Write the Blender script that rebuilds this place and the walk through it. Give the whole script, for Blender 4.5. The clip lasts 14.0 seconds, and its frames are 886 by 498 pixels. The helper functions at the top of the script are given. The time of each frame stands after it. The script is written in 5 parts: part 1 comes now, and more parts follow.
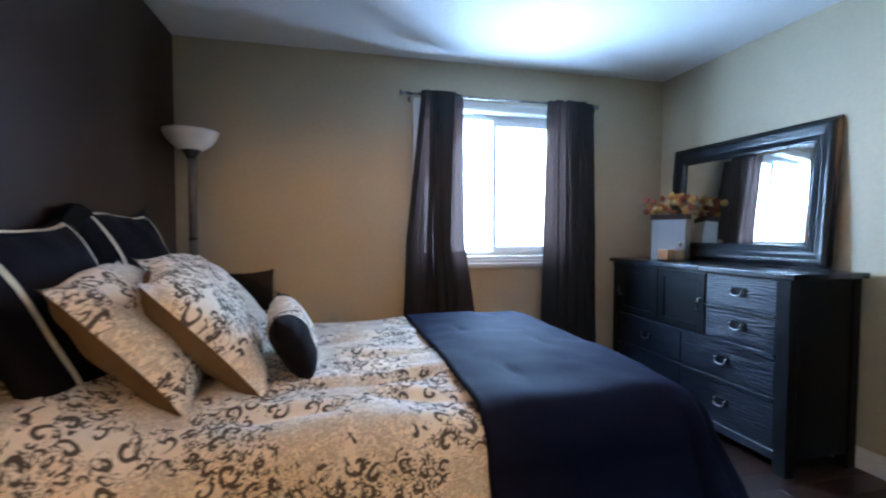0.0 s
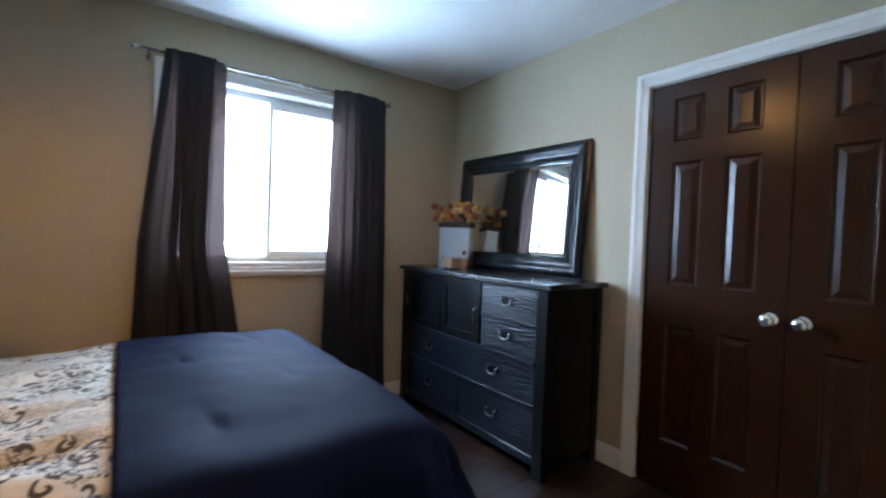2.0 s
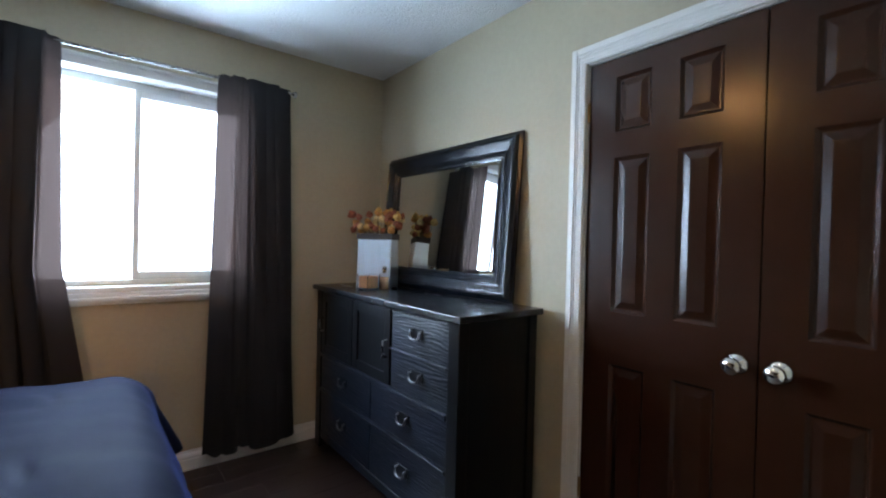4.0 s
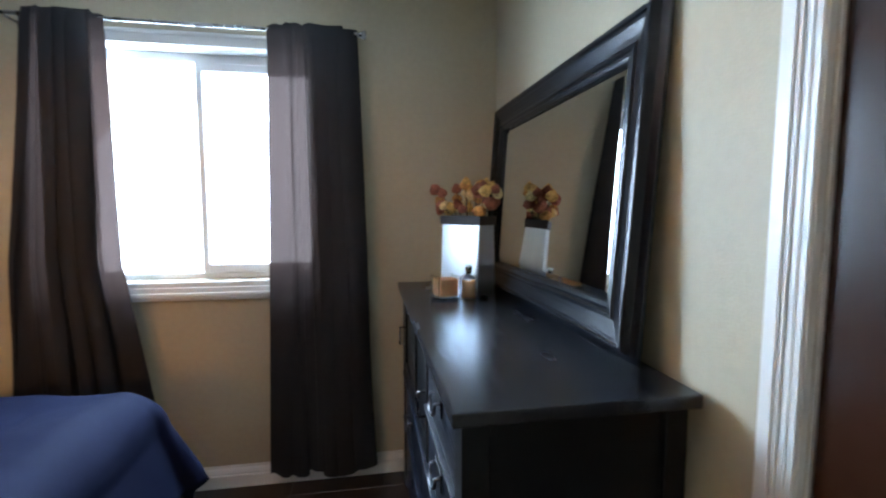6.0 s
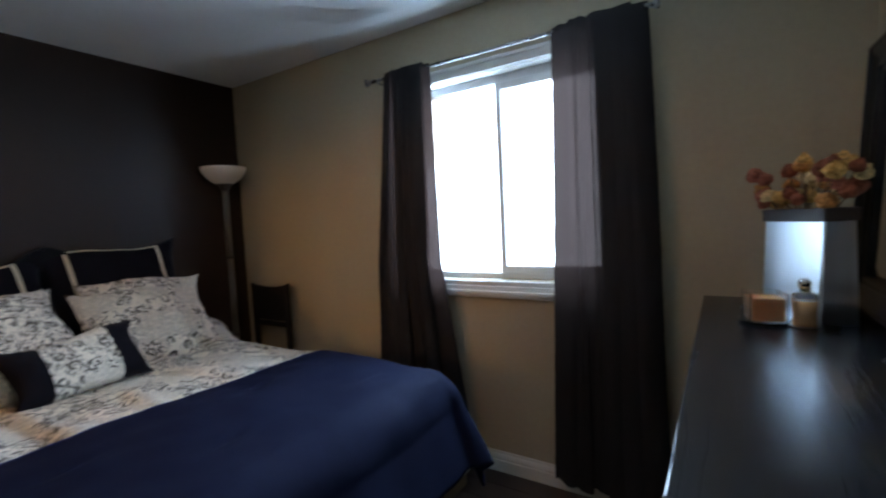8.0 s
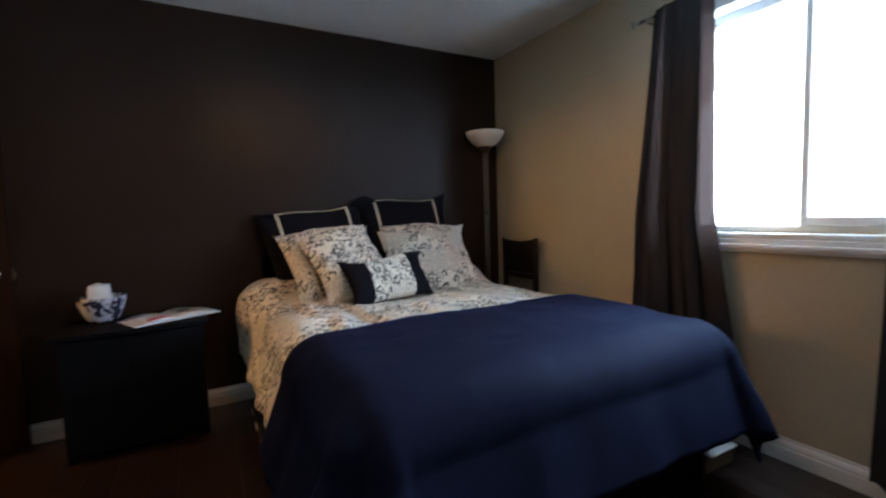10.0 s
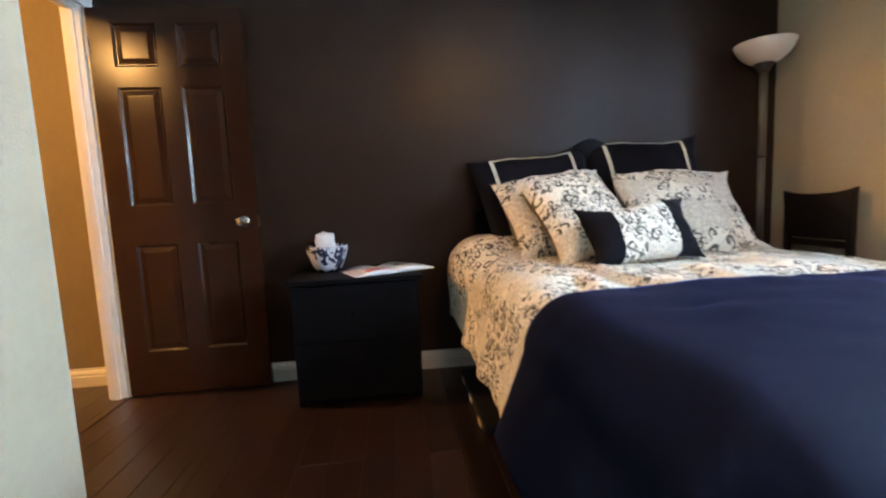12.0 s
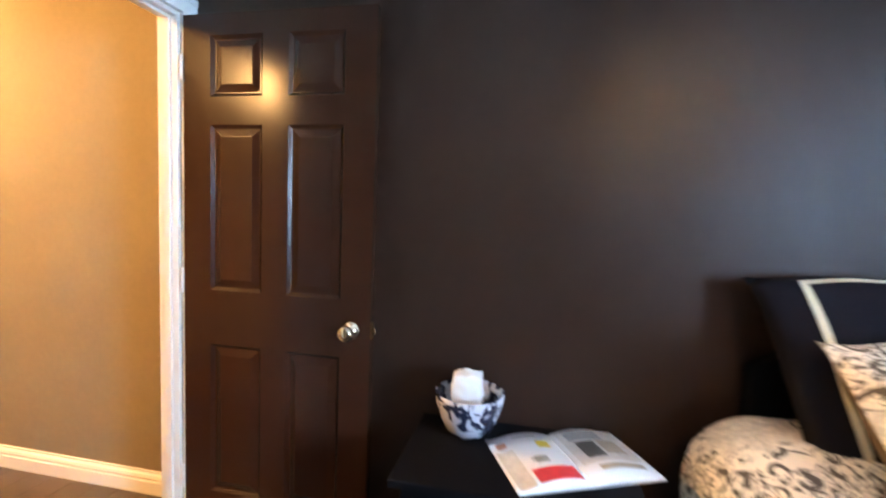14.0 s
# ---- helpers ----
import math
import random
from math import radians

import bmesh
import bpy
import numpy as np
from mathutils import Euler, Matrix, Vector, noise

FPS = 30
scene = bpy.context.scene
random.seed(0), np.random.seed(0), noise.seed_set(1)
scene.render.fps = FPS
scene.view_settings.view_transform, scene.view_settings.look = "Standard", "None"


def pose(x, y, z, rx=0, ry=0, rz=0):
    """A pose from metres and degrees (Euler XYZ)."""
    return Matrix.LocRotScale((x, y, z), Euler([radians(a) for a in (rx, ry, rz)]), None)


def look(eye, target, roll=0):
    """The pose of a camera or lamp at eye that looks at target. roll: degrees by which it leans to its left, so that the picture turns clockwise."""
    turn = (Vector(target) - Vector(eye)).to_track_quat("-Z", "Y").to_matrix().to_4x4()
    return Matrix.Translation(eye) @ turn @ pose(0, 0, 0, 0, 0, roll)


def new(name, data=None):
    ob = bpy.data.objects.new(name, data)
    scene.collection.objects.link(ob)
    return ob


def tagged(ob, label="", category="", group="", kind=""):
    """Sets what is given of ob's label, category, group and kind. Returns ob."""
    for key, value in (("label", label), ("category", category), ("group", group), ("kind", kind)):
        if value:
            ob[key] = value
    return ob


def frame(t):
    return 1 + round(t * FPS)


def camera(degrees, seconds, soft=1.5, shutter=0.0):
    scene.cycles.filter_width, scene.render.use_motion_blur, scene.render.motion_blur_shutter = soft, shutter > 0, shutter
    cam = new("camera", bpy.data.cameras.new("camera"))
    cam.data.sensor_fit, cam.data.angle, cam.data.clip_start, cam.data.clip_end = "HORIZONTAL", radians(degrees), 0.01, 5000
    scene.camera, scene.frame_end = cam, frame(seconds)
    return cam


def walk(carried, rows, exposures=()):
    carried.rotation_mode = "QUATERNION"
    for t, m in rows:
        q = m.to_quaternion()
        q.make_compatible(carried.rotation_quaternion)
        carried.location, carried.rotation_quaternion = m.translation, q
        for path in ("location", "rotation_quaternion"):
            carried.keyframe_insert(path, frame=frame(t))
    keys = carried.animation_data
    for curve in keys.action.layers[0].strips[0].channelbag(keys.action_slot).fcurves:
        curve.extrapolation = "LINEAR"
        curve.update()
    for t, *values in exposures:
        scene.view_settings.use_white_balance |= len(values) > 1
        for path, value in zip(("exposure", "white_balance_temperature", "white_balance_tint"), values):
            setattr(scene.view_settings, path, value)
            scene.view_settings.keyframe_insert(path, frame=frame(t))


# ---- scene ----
cam = camera(90.3, 14.0, 2.1, 0.5)
PATH = [
    (0, (0.784, 0.32, 1.211), (1.258, 2.261, 1.133), 0.1),
    (0.5, (0.886, 0.391, 1.194), (1.516, 2.288, 1.137), 1.5),
    (1, (1.01, 0.458, 1.197), (1.806, 2.292, 1.148), 2.0),
    (1.5, (1.102, 0.512, 1.213), (2.102, 2.243, 1.155), 2.2),
    (2, (1.193, 0.523, 1.221), (2.373, 2.137, 1.173), 2.1),
    (2.5, (1.265, 0.504, 1.201), (2.566, 2.024, 1.188), 1.6),
    (5, (2.298, 0.958, 1.347), (3.288, 2.693, 1.256), 0.9),
    (5.5, (2.53, 1.111, 1.353), (3.23, 2.979, 1.208), 1.1),
    (6, (2.751, 1.225, 1.358), (3.082, 3.19, 1.188), -0.0),
    (6.5, (2.854, 1.328, 1.371), (2.844, 3.319, 1.182), -0.9),
    (7, (2.901, 1.398, 1.365), (2.504, 3.352, 1.203), -1.7),
    (7.5, (2.943, 1.42, 1.358), (2.173, 3.261, 1.226), -2.6),
    (8, (2.952, 1.377, 1.356), (1.881, 3.061, 1.227), -2.8),
    (10.5, (2.852, 1.18, 1.043), (0.998, 1.917, 0.893), -2.0),
    (11, (2.76, 1.166, 0.927), (0.827, 1.657, 0.782), -2.4),
    (11.5, (2.584, 1.109, 0.906), (0.617, 1.424, 0.732), -2.8),
    (12, (2.361, 1.089, 0.981), (0.383, 1.292, 0.774), -2.6),
    (12.5, (2.146, 1.07, 1.073), (0.158, 1.164, 0.869), -1.9),
    (13, (1.888, 1.053, 1.203), (-0.103, 1.008, 1.017), -0.2),
    (13.5, (1.626, 0.972, 1.321), (-0.357, 0.785, 1.133), 2.1),
    (14, (1.311, 0.875, 1.342), (-0.646, 0.488, 1.193), 2.2),
]
EXPOSURES = [(0, 0.34, 5650, 17), (1.5, 0.05, 6250, 18), (2.7, 0.03, 6600, 19), (5, 0.13, 7050, 20), (6.0, 0.40, 6800, 19), (6.5, 0.27, 6550, 17), (7.0, -0.13, 6550, 18), (7.5, -0.43, 6650, 18),
             (8.2, -0.60, 6700, 18), (10.3, 0.02, 6750, 18), (11, 0.43, 6500, 18), (11.5, 0.74, 6850, 17), (12, 0.98, 6800, 15), (13, 1.20, 6350, 14), (14, 1.68, 6050, 14)]
walk(cam, [(t, look(eye, target, roll)) for t, eye, target, roll in PATH], EXPOSURES)

# ---- world, lamps, exposure ----
world = bpy.data.worlds.new("sky")
scene.world = world
world.use_nodes = True
wn = world.node_tree
sky = wn.nodes.new("ShaderNodeTexSky")
sky.sky_type, sky.sun_disc = "NISHITA", False
sky.sun_elevation, sky.sun_rotation = radians(40), radians(200)
wn.links.new(sky.outputs[0], wn.nodes["Background"].inputs[0])
wn.nodes["Background"].inputs[1].default_value = 0.08


def lamp(name, kind, m, energy, color, **more):
    data = bpy.data.lights.new(name, kind)
    data.energy, data.color = energy, color
    for key, value in more.items():
        if key == "size":
            data.size = value
        elif key == "size_y":
            data.shape, data.size_y = "RECTANGLE", value
        elif key == "radius":
            data.shadow_soft_size = value
        elif key == "cone":
            data.spot_size, data.spot_blend = radians(value), 0.35
    ob = new(name, data)
    ob.matrix_world = m
    return ob


WARM = (1.0, 0.52, 0.155)
lamp("window_light", "AREA", look((1.95, 3.655, 1.57), (2.22, 2.05, 1.35)), 114, (0.46, 0.735, 1.0), size=1.12, size_y=1.03)
lamp("ceiling_bulb", "SPOT", pose(1.72, 1.78, 2.27), 22.0, WARM, radius=0.07, cone=178)
lamp("hall_bulb", "POINT", pose(1.30, -1.00, 2.20), 34, WARM, radius=0.06)
lamp("hall_bulb", "POINT", pose(-0.20, -2.65, 2.18), 160, WARM, radius=0.15)


# ---- materials ----
def material(name, color, rough=0.5, metal=0.0, spec=0.5, grain=None, bump=None, coat=0.0, vary=0.07):
    """grain: (scale, stretch xyz, amount, second scale); bump: (scale, strength)."""
    m = bpy.data.materials.new(name)
    m.use_nodes = True
    nt = m.node_tree
    b = nt.nodes["Principled BSDF"]
    b.inputs["Base Color"].default_value = (*color, 1)
    b.inputs["Roughness"].default_value = rough
    b.inputs["Metallic"].default_value = metal
    b.inputs["Specular IOR Level"].default_value = spec
    b.inputs["Coat Weight"].default_value = coat
    co = nt.nodes.new("ShaderNodeTexCoord")
    if grain:
        scale, stretch, amount, second = grain
        mp = nt.nodes.new("ShaderNodeMapping")
        mp.inputs["Scale"].default_value = stretch
        nt.links.new(co.outputs["Object"], mp.inputs[0])
        n1, n2 = nt.nodes.new("ShaderNodeTexNoise"), nt.nodes.new("ShaderNodeTexNoise")
        n1.inputs["Scale"].default_value, n2.inputs["Scale"].default_value = scale, second
        n1.inputs["Detail"].default_value = 6
        nt.links.new(mp.outputs[0], n1.inputs[0])
        nt.links.new(co.outputs["Object"], n2.inputs[0])
        add = nt.nodes.new("ShaderNodeMath")
        add.operation = "ADD"
        nt.links.new(n1.outputs[0], add.inputs[0])
        nt.links.new(n2.outputs[0], add.inputs[1])
        ramp = nt.nodes.new("ShaderNodeMapRange")
        ramp.inputs[1].default_value, ramp.inputs[2].default_value = 0.65, 1.35
        ramp.inputs[3].default_value, ramp.inputs[4].default_value = 1 - amount, 1 + amount
        nt.links.new(add.outputs[0], ramp.inputs[0])
        mul = nt.nodes.new("ShaderNodeVectorMath")
        mul.operation = "SCALE"
        mul.inputs[0].default_value = color
        nt.links.new(ramp.outputs[0], mul.inputs["Scale"])
        nt.links.new(mul.outputs[0], b.inputs["Base Color"])
        rr = nt.nodes.new("ShaderNodeMapRange")
        rr.inputs[1].default_value, rr.inputs[2].default_value = 0.6, 1.4
        rr.inputs[3].default_value, rr.inputs[4].default_value = max(0, rough - vary), min(1, rough + vary)
        nt.links.new(add.outputs[0], rr.inputs[0])
        nt.links.new(rr.outputs[0], b.inputs["Roughness"])
    if bump:
        scale, strength = bump[:2]
        n = nt.nodes.new("ShaderNodeTexNoise")
        n.inputs["Scale"].default_value, n.inputs["Detail"].default_value = scale, 4
        if len(bump) > 2:
            mp2 = nt.nodes.new("ShaderNodeMapping")
            mp2.inputs["Scale"].default_value = bump[2]
            nt.links.new(co.outputs["Object"], mp2.inputs[0])
            nt.links.new(mp2.outputs[0], n.inputs[0])
        else:
            nt.links.new(co.outputs["Object"], n.inputs[0])
        bp = nt.nodes.new("ShaderNodeBump")
        bp.inputs["Strength"].default_value, bp.inputs["Distance"].default_value = strength, 0.01
        nt.links.new(n.outputs[0], bp.inputs["Height"])
        nt.links.new(bp.outputs[0], b.inputs["Normal"])
    return m


BEIGE = material("beige_paint", (0.440, 0.374, 0.261), 0.55, spec=0.3, grain=(3, (1, 1, 1), 0.05, 40), bump=(160, 0.12))
# hallway beige darkened against the strong hall bulbs: dimmer light put into the colour
HALL_DIMMED = material("dimmed_hall_paint", (0.230, 0.187, 0.124), 0.8, spec=0.08, grain=(3, (1, 1, 1), 0.05, 40), bump=(160, 0.12))
BROWN = material("brown_wall_paint", (0.0270, 0.0135, 0.0085), 0.37, spec=0.26, grain=(2.5, (1, 1, 1), 0.10, 30), bump=(150, 0.14))
CEIL = material("ceiling_paint", (0.74, 0.74, 0.73), 0.9, grain=(6, (1, 1, 1), 0.03, 60), bump=(90, 0.5))
TRIM = material("white_trim", (0.74, 0.72, 0.68), 0.35, grain=(4, (1, 1, 1), 0.03, 30), bump=(60, 0.03))
VINYL = material("white_vinyl", (0.80, 0.81, 0.82), 0.4)
DOOR = material("door_paint", (0.029, 0.0102, 0.0047), 0.24, spec=0.34, grain=(1.5, (1, 1, 1), 0.06, 5), vary=0.0)
FLOOR_GAP = material("floor_base", (0.012, 0.006, 0.004), 0.7, grain=(5, (1, 1, 1), 0.1, 30))
CHROME = material("chrome", (0.75, 0.74, 0.72), 0.14, 1.0)
PEWTER = material("pewter", (0.30, 0.29, 0.28), 0.28, 1.0, grain=(20, (1, 1, 1), 0.1, 60))
BRASS = material("worn_brass", (0.34, 0.22, 0.10), 0.4, 1.0)
BLACK_WOOD = material("black_wood", (0.0065, 0.009, 0.0165), 0.34, spec=0.45, grain=(14, (1, 0.12, 1), 0.5, 3), bump=(90, 0.35, (1, 0.10, 1)), vary=0.03)
TOP_WOOD = material("black_wood_top", (0.010, 0.012, 0.016), 0.26, spec=0.7, grain=(14, (1, 0.12, 1), 0.35, 3), bump=(18, 0.22, (1, 0.10, 1)), vary=0.03)


def grooves(m, scale, stretch, width, strength):
    """Open grain: thin cracks pressed into a wood surface."""
    nt = m.node_tree
    b = nt.nodes["Principled BSDF"]
    co, mp, n = nt.nodes.new("ShaderNodeTexCoord"), nt.nodes.new("ShaderNodeMapping"), nt.nodes.new("ShaderNodeTexNoise")
    mp.inputs["Scale"].default_value = stretch
    n.inputs["Scale"].default_value, n.inputs["Detail"].default_value, n.inputs["Distortion"].default_value = scale, 2.0, 0.0
    nt.links.new(co.outputs["Object"], mp.inputs[0])
    nt.links.new(mp.outputs[0], n.inputs[0])
    away, dist = nt.nodes.new("ShaderNodeMath"), nt.nodes.new("ShaderNodeMath")
    away.operation, dist.operation = "SUBTRACT", "ABSOLUTE"
    away.inputs[1].default_value = 0.60
    nt.links.new(n.outputs[0], away.inputs[0])
    nt.links.new(away.outputs[0], dist.inputs[0])
    edge = nt.nodes.new("ShaderNodeMapRange")
    edge.inputs[1].default_value, edge.inputs[2].default_value = 0.0, width
    nt.links.new(dist.outputs[0], edge.inputs[0])
    bp = nt.nodes.new("ShaderNodeBump")
    bp.inputs["Strength"].default_value, bp.inputs["Distance"].default_value = strength, 0.004
    nt.links.new(edge.outputs[0], bp.inputs["Height"])
    if b.inputs["Normal"].is_linked:
        nt.links.new(b.inputs["Normal"].links[0].from_socket, bp.inputs["Normal"])
    nt.links.new(bp.outputs[0], b.inputs["Normal"])


grooves(TOP_WOOD, 42, (1, 0.05, 1), 0.03, 0.14)
grooves(BLACK_WOOD, 46, (1, 0.09, 1), 0.03, 0.2)


def flame_grain(m, stretch, axis, scale, distort, strength):
    """Flowing cathedral figure pressed into oak: ridges of a strongly bent wave."""
    nt = m.node_tree
    b = nt.nodes["Principled BSDF"]
    co, mp, w = nt.nodes.new("ShaderNodeTexCoord"), nt.nodes.new("ShaderNodeMapping"), nt.nodes.new("ShaderNodeTexWave")
    mp.inputs["Scale"].default_value = stretch
    w.wave_type, w.bands_direction, w.wave_profile = "BANDS", axis, "SIN"
    w.inputs["Scale"].default_value, w.inputs["Distortion"].default_value = scale, distort
    w.inputs["Detail"].default_value, w.inputs["Detail Scale"].default_value = 1.5, 0.55
    nt.links.new(co.outputs["Object"], mp.inputs[0])
    nt.links.new(mp.outputs[0], w.inputs[0])
    bp = nt.nodes.new("ShaderNodeBump")
    bp.inputs["Strength"].default_value, bp.inputs["Distance"].default_value = strength, 0.008
    nt.links.new(w.outputs[1], bp.inputs["Height"])
    if b.inputs["Normal"].is_linked:
        nt.links.new(b.inputs["Normal"].links[0].from_socket, bp.inputs["Normal"])
    nt.links.new(bp.outputs[0], b.inputs["Normal"])


flame_grain(BLACK_WOOD, (1, 0.24, 1), "Z", 21, 16.0, 0.17)
BLACK_SIDE = material("black_wood_upright", (0.006, 0.0065, 0.008), 0.34, spec=0.28, grain=(14, (1, 1, 0.1), 0.35, 3), bump=(55, 0.08, (1, 1, 0.07)), vary=0.01)
MIRROR_FRAME = material("mirror_frame_black", (0.005, 0.0065, 0.010), 0.27, spec=0.36, grain=(10, (1, 0.3, 1), 0.2, 3), vary=0.0)
NIGHT = material("night_black", (0.005, 0.005, 0.006), 0.55, spec=0.05, grain=(10, (1, 1, 1), 0.2, 3), bump=(90, 0.1))
DARK_WOOD = material("dark_walnut", (0.038, 0.018, 0.011), 0.32, spec=0.5, grain=(10, (0.2, 1, 1), 0.3, 3), bump=(40, 0.08))
CHAIR_WOOD = material("espresso_wood", (0.012, 0.008, 0.007), 0.45, spec=0.3, grain=(10, (1, 1, 0.2), 0.2, 3), bump=(60, 0.08))
BLACK_CLOTH = material("black_cloth", (0.010, 0.010, 0.015), 0.9, spec=0.2, grain=(8, (1, 1, 1), 0.2, 60), bump=(400, 0.35))
CREAM_TRIM = material("cream_satin", (0.66, 0.58, 0.42), 0.5, grain=(30, (1, 1, 1), 0.12, 5), bump=(200, 0.15))
PULL = material("dark_pull_metal", (0.20, 0.20, 0.21), 0.34, 1.0)
POLE = material("brushed_pole_metal", (0.22, 0.21, 0.195), 0.42, 0.6, grain=(30, (1, 1, 0.1), 0.08, 4))
LAMP_METAL = material("dark_lamp_metal", (0.085, 0.08, 0.08), 0.35, 0.7)
SHADE = material("frosted_shade", (0.72, 0.66, 0.60), 0.35, spec=0.5, grain=(5, (1, 1, 1), 0.05, 12))
PAPER = material("white_paper", (0.82, 0.82, 0.83), 0.8, bump=(30, 0.1))
BAG = material("black_bag", (0.010, 0.009, 0.010), 0.6, bump=(20, 0.3))
CARD = material("cardboard", (0.22, 0.17, 0.12), 0.8, grain=(10, (1, 1, 1), 0.1, 50))
STEM = material("dry_stem", (0.13, 0.085, 0.04), 0.8)
LEATHER = material("brown_leather_band", (0.030, 0.016, 0.011), 0.5, grain=(20, (1, 1, 1), 0.2, 60), bump=(120, 0.3))
GALV = material("brushed_zinc", (0.82, 0.88, 0.94), 0.30, 1.0, grain=(60, (1, 1, 0.05), 0.05, 3), vary=0.0)


def wood_planks():
    m = material("floor_plank", (0.023, 0.0090, 0.0058), 0.34, spec=0.95, grain=(7, (0.10, 1.6, 1), 0.22, 1.2), bump=(24, 0.02, (0.06, 1.5, 1)), vary=0.03)
    nt = m.node_tree
    b = nt.nodes["Principled BSDF"]
    old = b.inputs["Base Color"].links[0].from_socket
    info = nt.nodes.new("ShaderNodeObjectInfo")
    mr = nt.nodes.new("ShaderNodeMapRange")
    mr.inputs[3].default_value, mr.inputs[4].default_value = 0.8, 1.2
    nt.links.new(info.outputs["Random"], mr.inputs[0])
    sc = nt.nodes.new("ShaderNodeVectorMath")
    sc.operation = "SCALE"
    nt.links.new(old, sc.inputs[0])
    nt.links.new(mr.outputs[0], sc.inputs["Scale"])
    nt.links.new(sc.outputs[0], b.inputs["Base Color"])
    return m


PLANK = wood_planks()


def cloth(name, color, rough=0.85, fuzz=0.0, weave=260, wrinkle=7, strength=0.35):
    m = material(name, color, rough, spec=0.1, grain=(4, (1, 1, 1), 0.10, 40))
    nt = m.node_tree
    b = nt.nodes["Principled BSDF"]
    b.inputs["Sheen Weight"].default_value, b.inputs["Sheen Roughness"].default_value = fuzz, 0.35
    if color[2] > 2 * color[0]:
        b.inputs["Sheen Tint"].default_value = (0.20, 0.29, 1.0, 1)
    co = nt.nodes.new("ShaderNodeTexCoord")
    fine, big = nt.nodes.new("ShaderNodeTexNoise"), nt.nodes.new("ShaderNodeTexNoise")
    fine.inputs["Scale"].default_value, big.inputs["Scale"].default_value = weave, wrinkle
    big.inputs["Detail"].default_value = 3
    for n in (fine, big):
        nt.links.new(co.outputs["UV"], n.inputs[0])
    mix = nt.nodes.new("ShaderNodeMath")
    mix.operation = "MULTIPLY_ADD"
    mix.inputs[1].default_value = 0.12
    nt.links.new(fine.outputs[0], mix.inputs[0])
    nt.links.new(big.outputs[0], mix.inputs[2])
    bp = nt.nodes.new("ShaderNodeBump")
    bp.inputs["Strength"].default_value, bp.inputs["Distance"].default_value = strength, 0.02
    nt.links.new(mix.outputs[0], bp.inputs["Height"])
    nt.links.new(bp.outputs[0], b.inputs["Normal"])
    return m


NAVY = cloth("navy_blanket", (0.0090, 0.0110, 0.0250), 0.75, 0.13, wrinkle=5, strength=0.2)
NAVY.node_tree.nodes["Principled BSDF"].inputs["Specular IOR Level"].default_value = 0.04
NAVY.node_tree.nodes["Principled BSDF"].inputs["Specular Tint"].default_value = (0.22, 0.34, 0.95, 1)
NAVY.node_tree.nodes["Principled BSDF"].inputs["Sheen Roughness"].default_value = 0.14
TAN_BACK = cloth("tan_pillow_back", (0.13, 0.095, 0.055), 0.85, 0.03)
BLACK_SHAM = cloth("black_sham", (0.007, 0.007, 0.011), 0.85, 0.02)


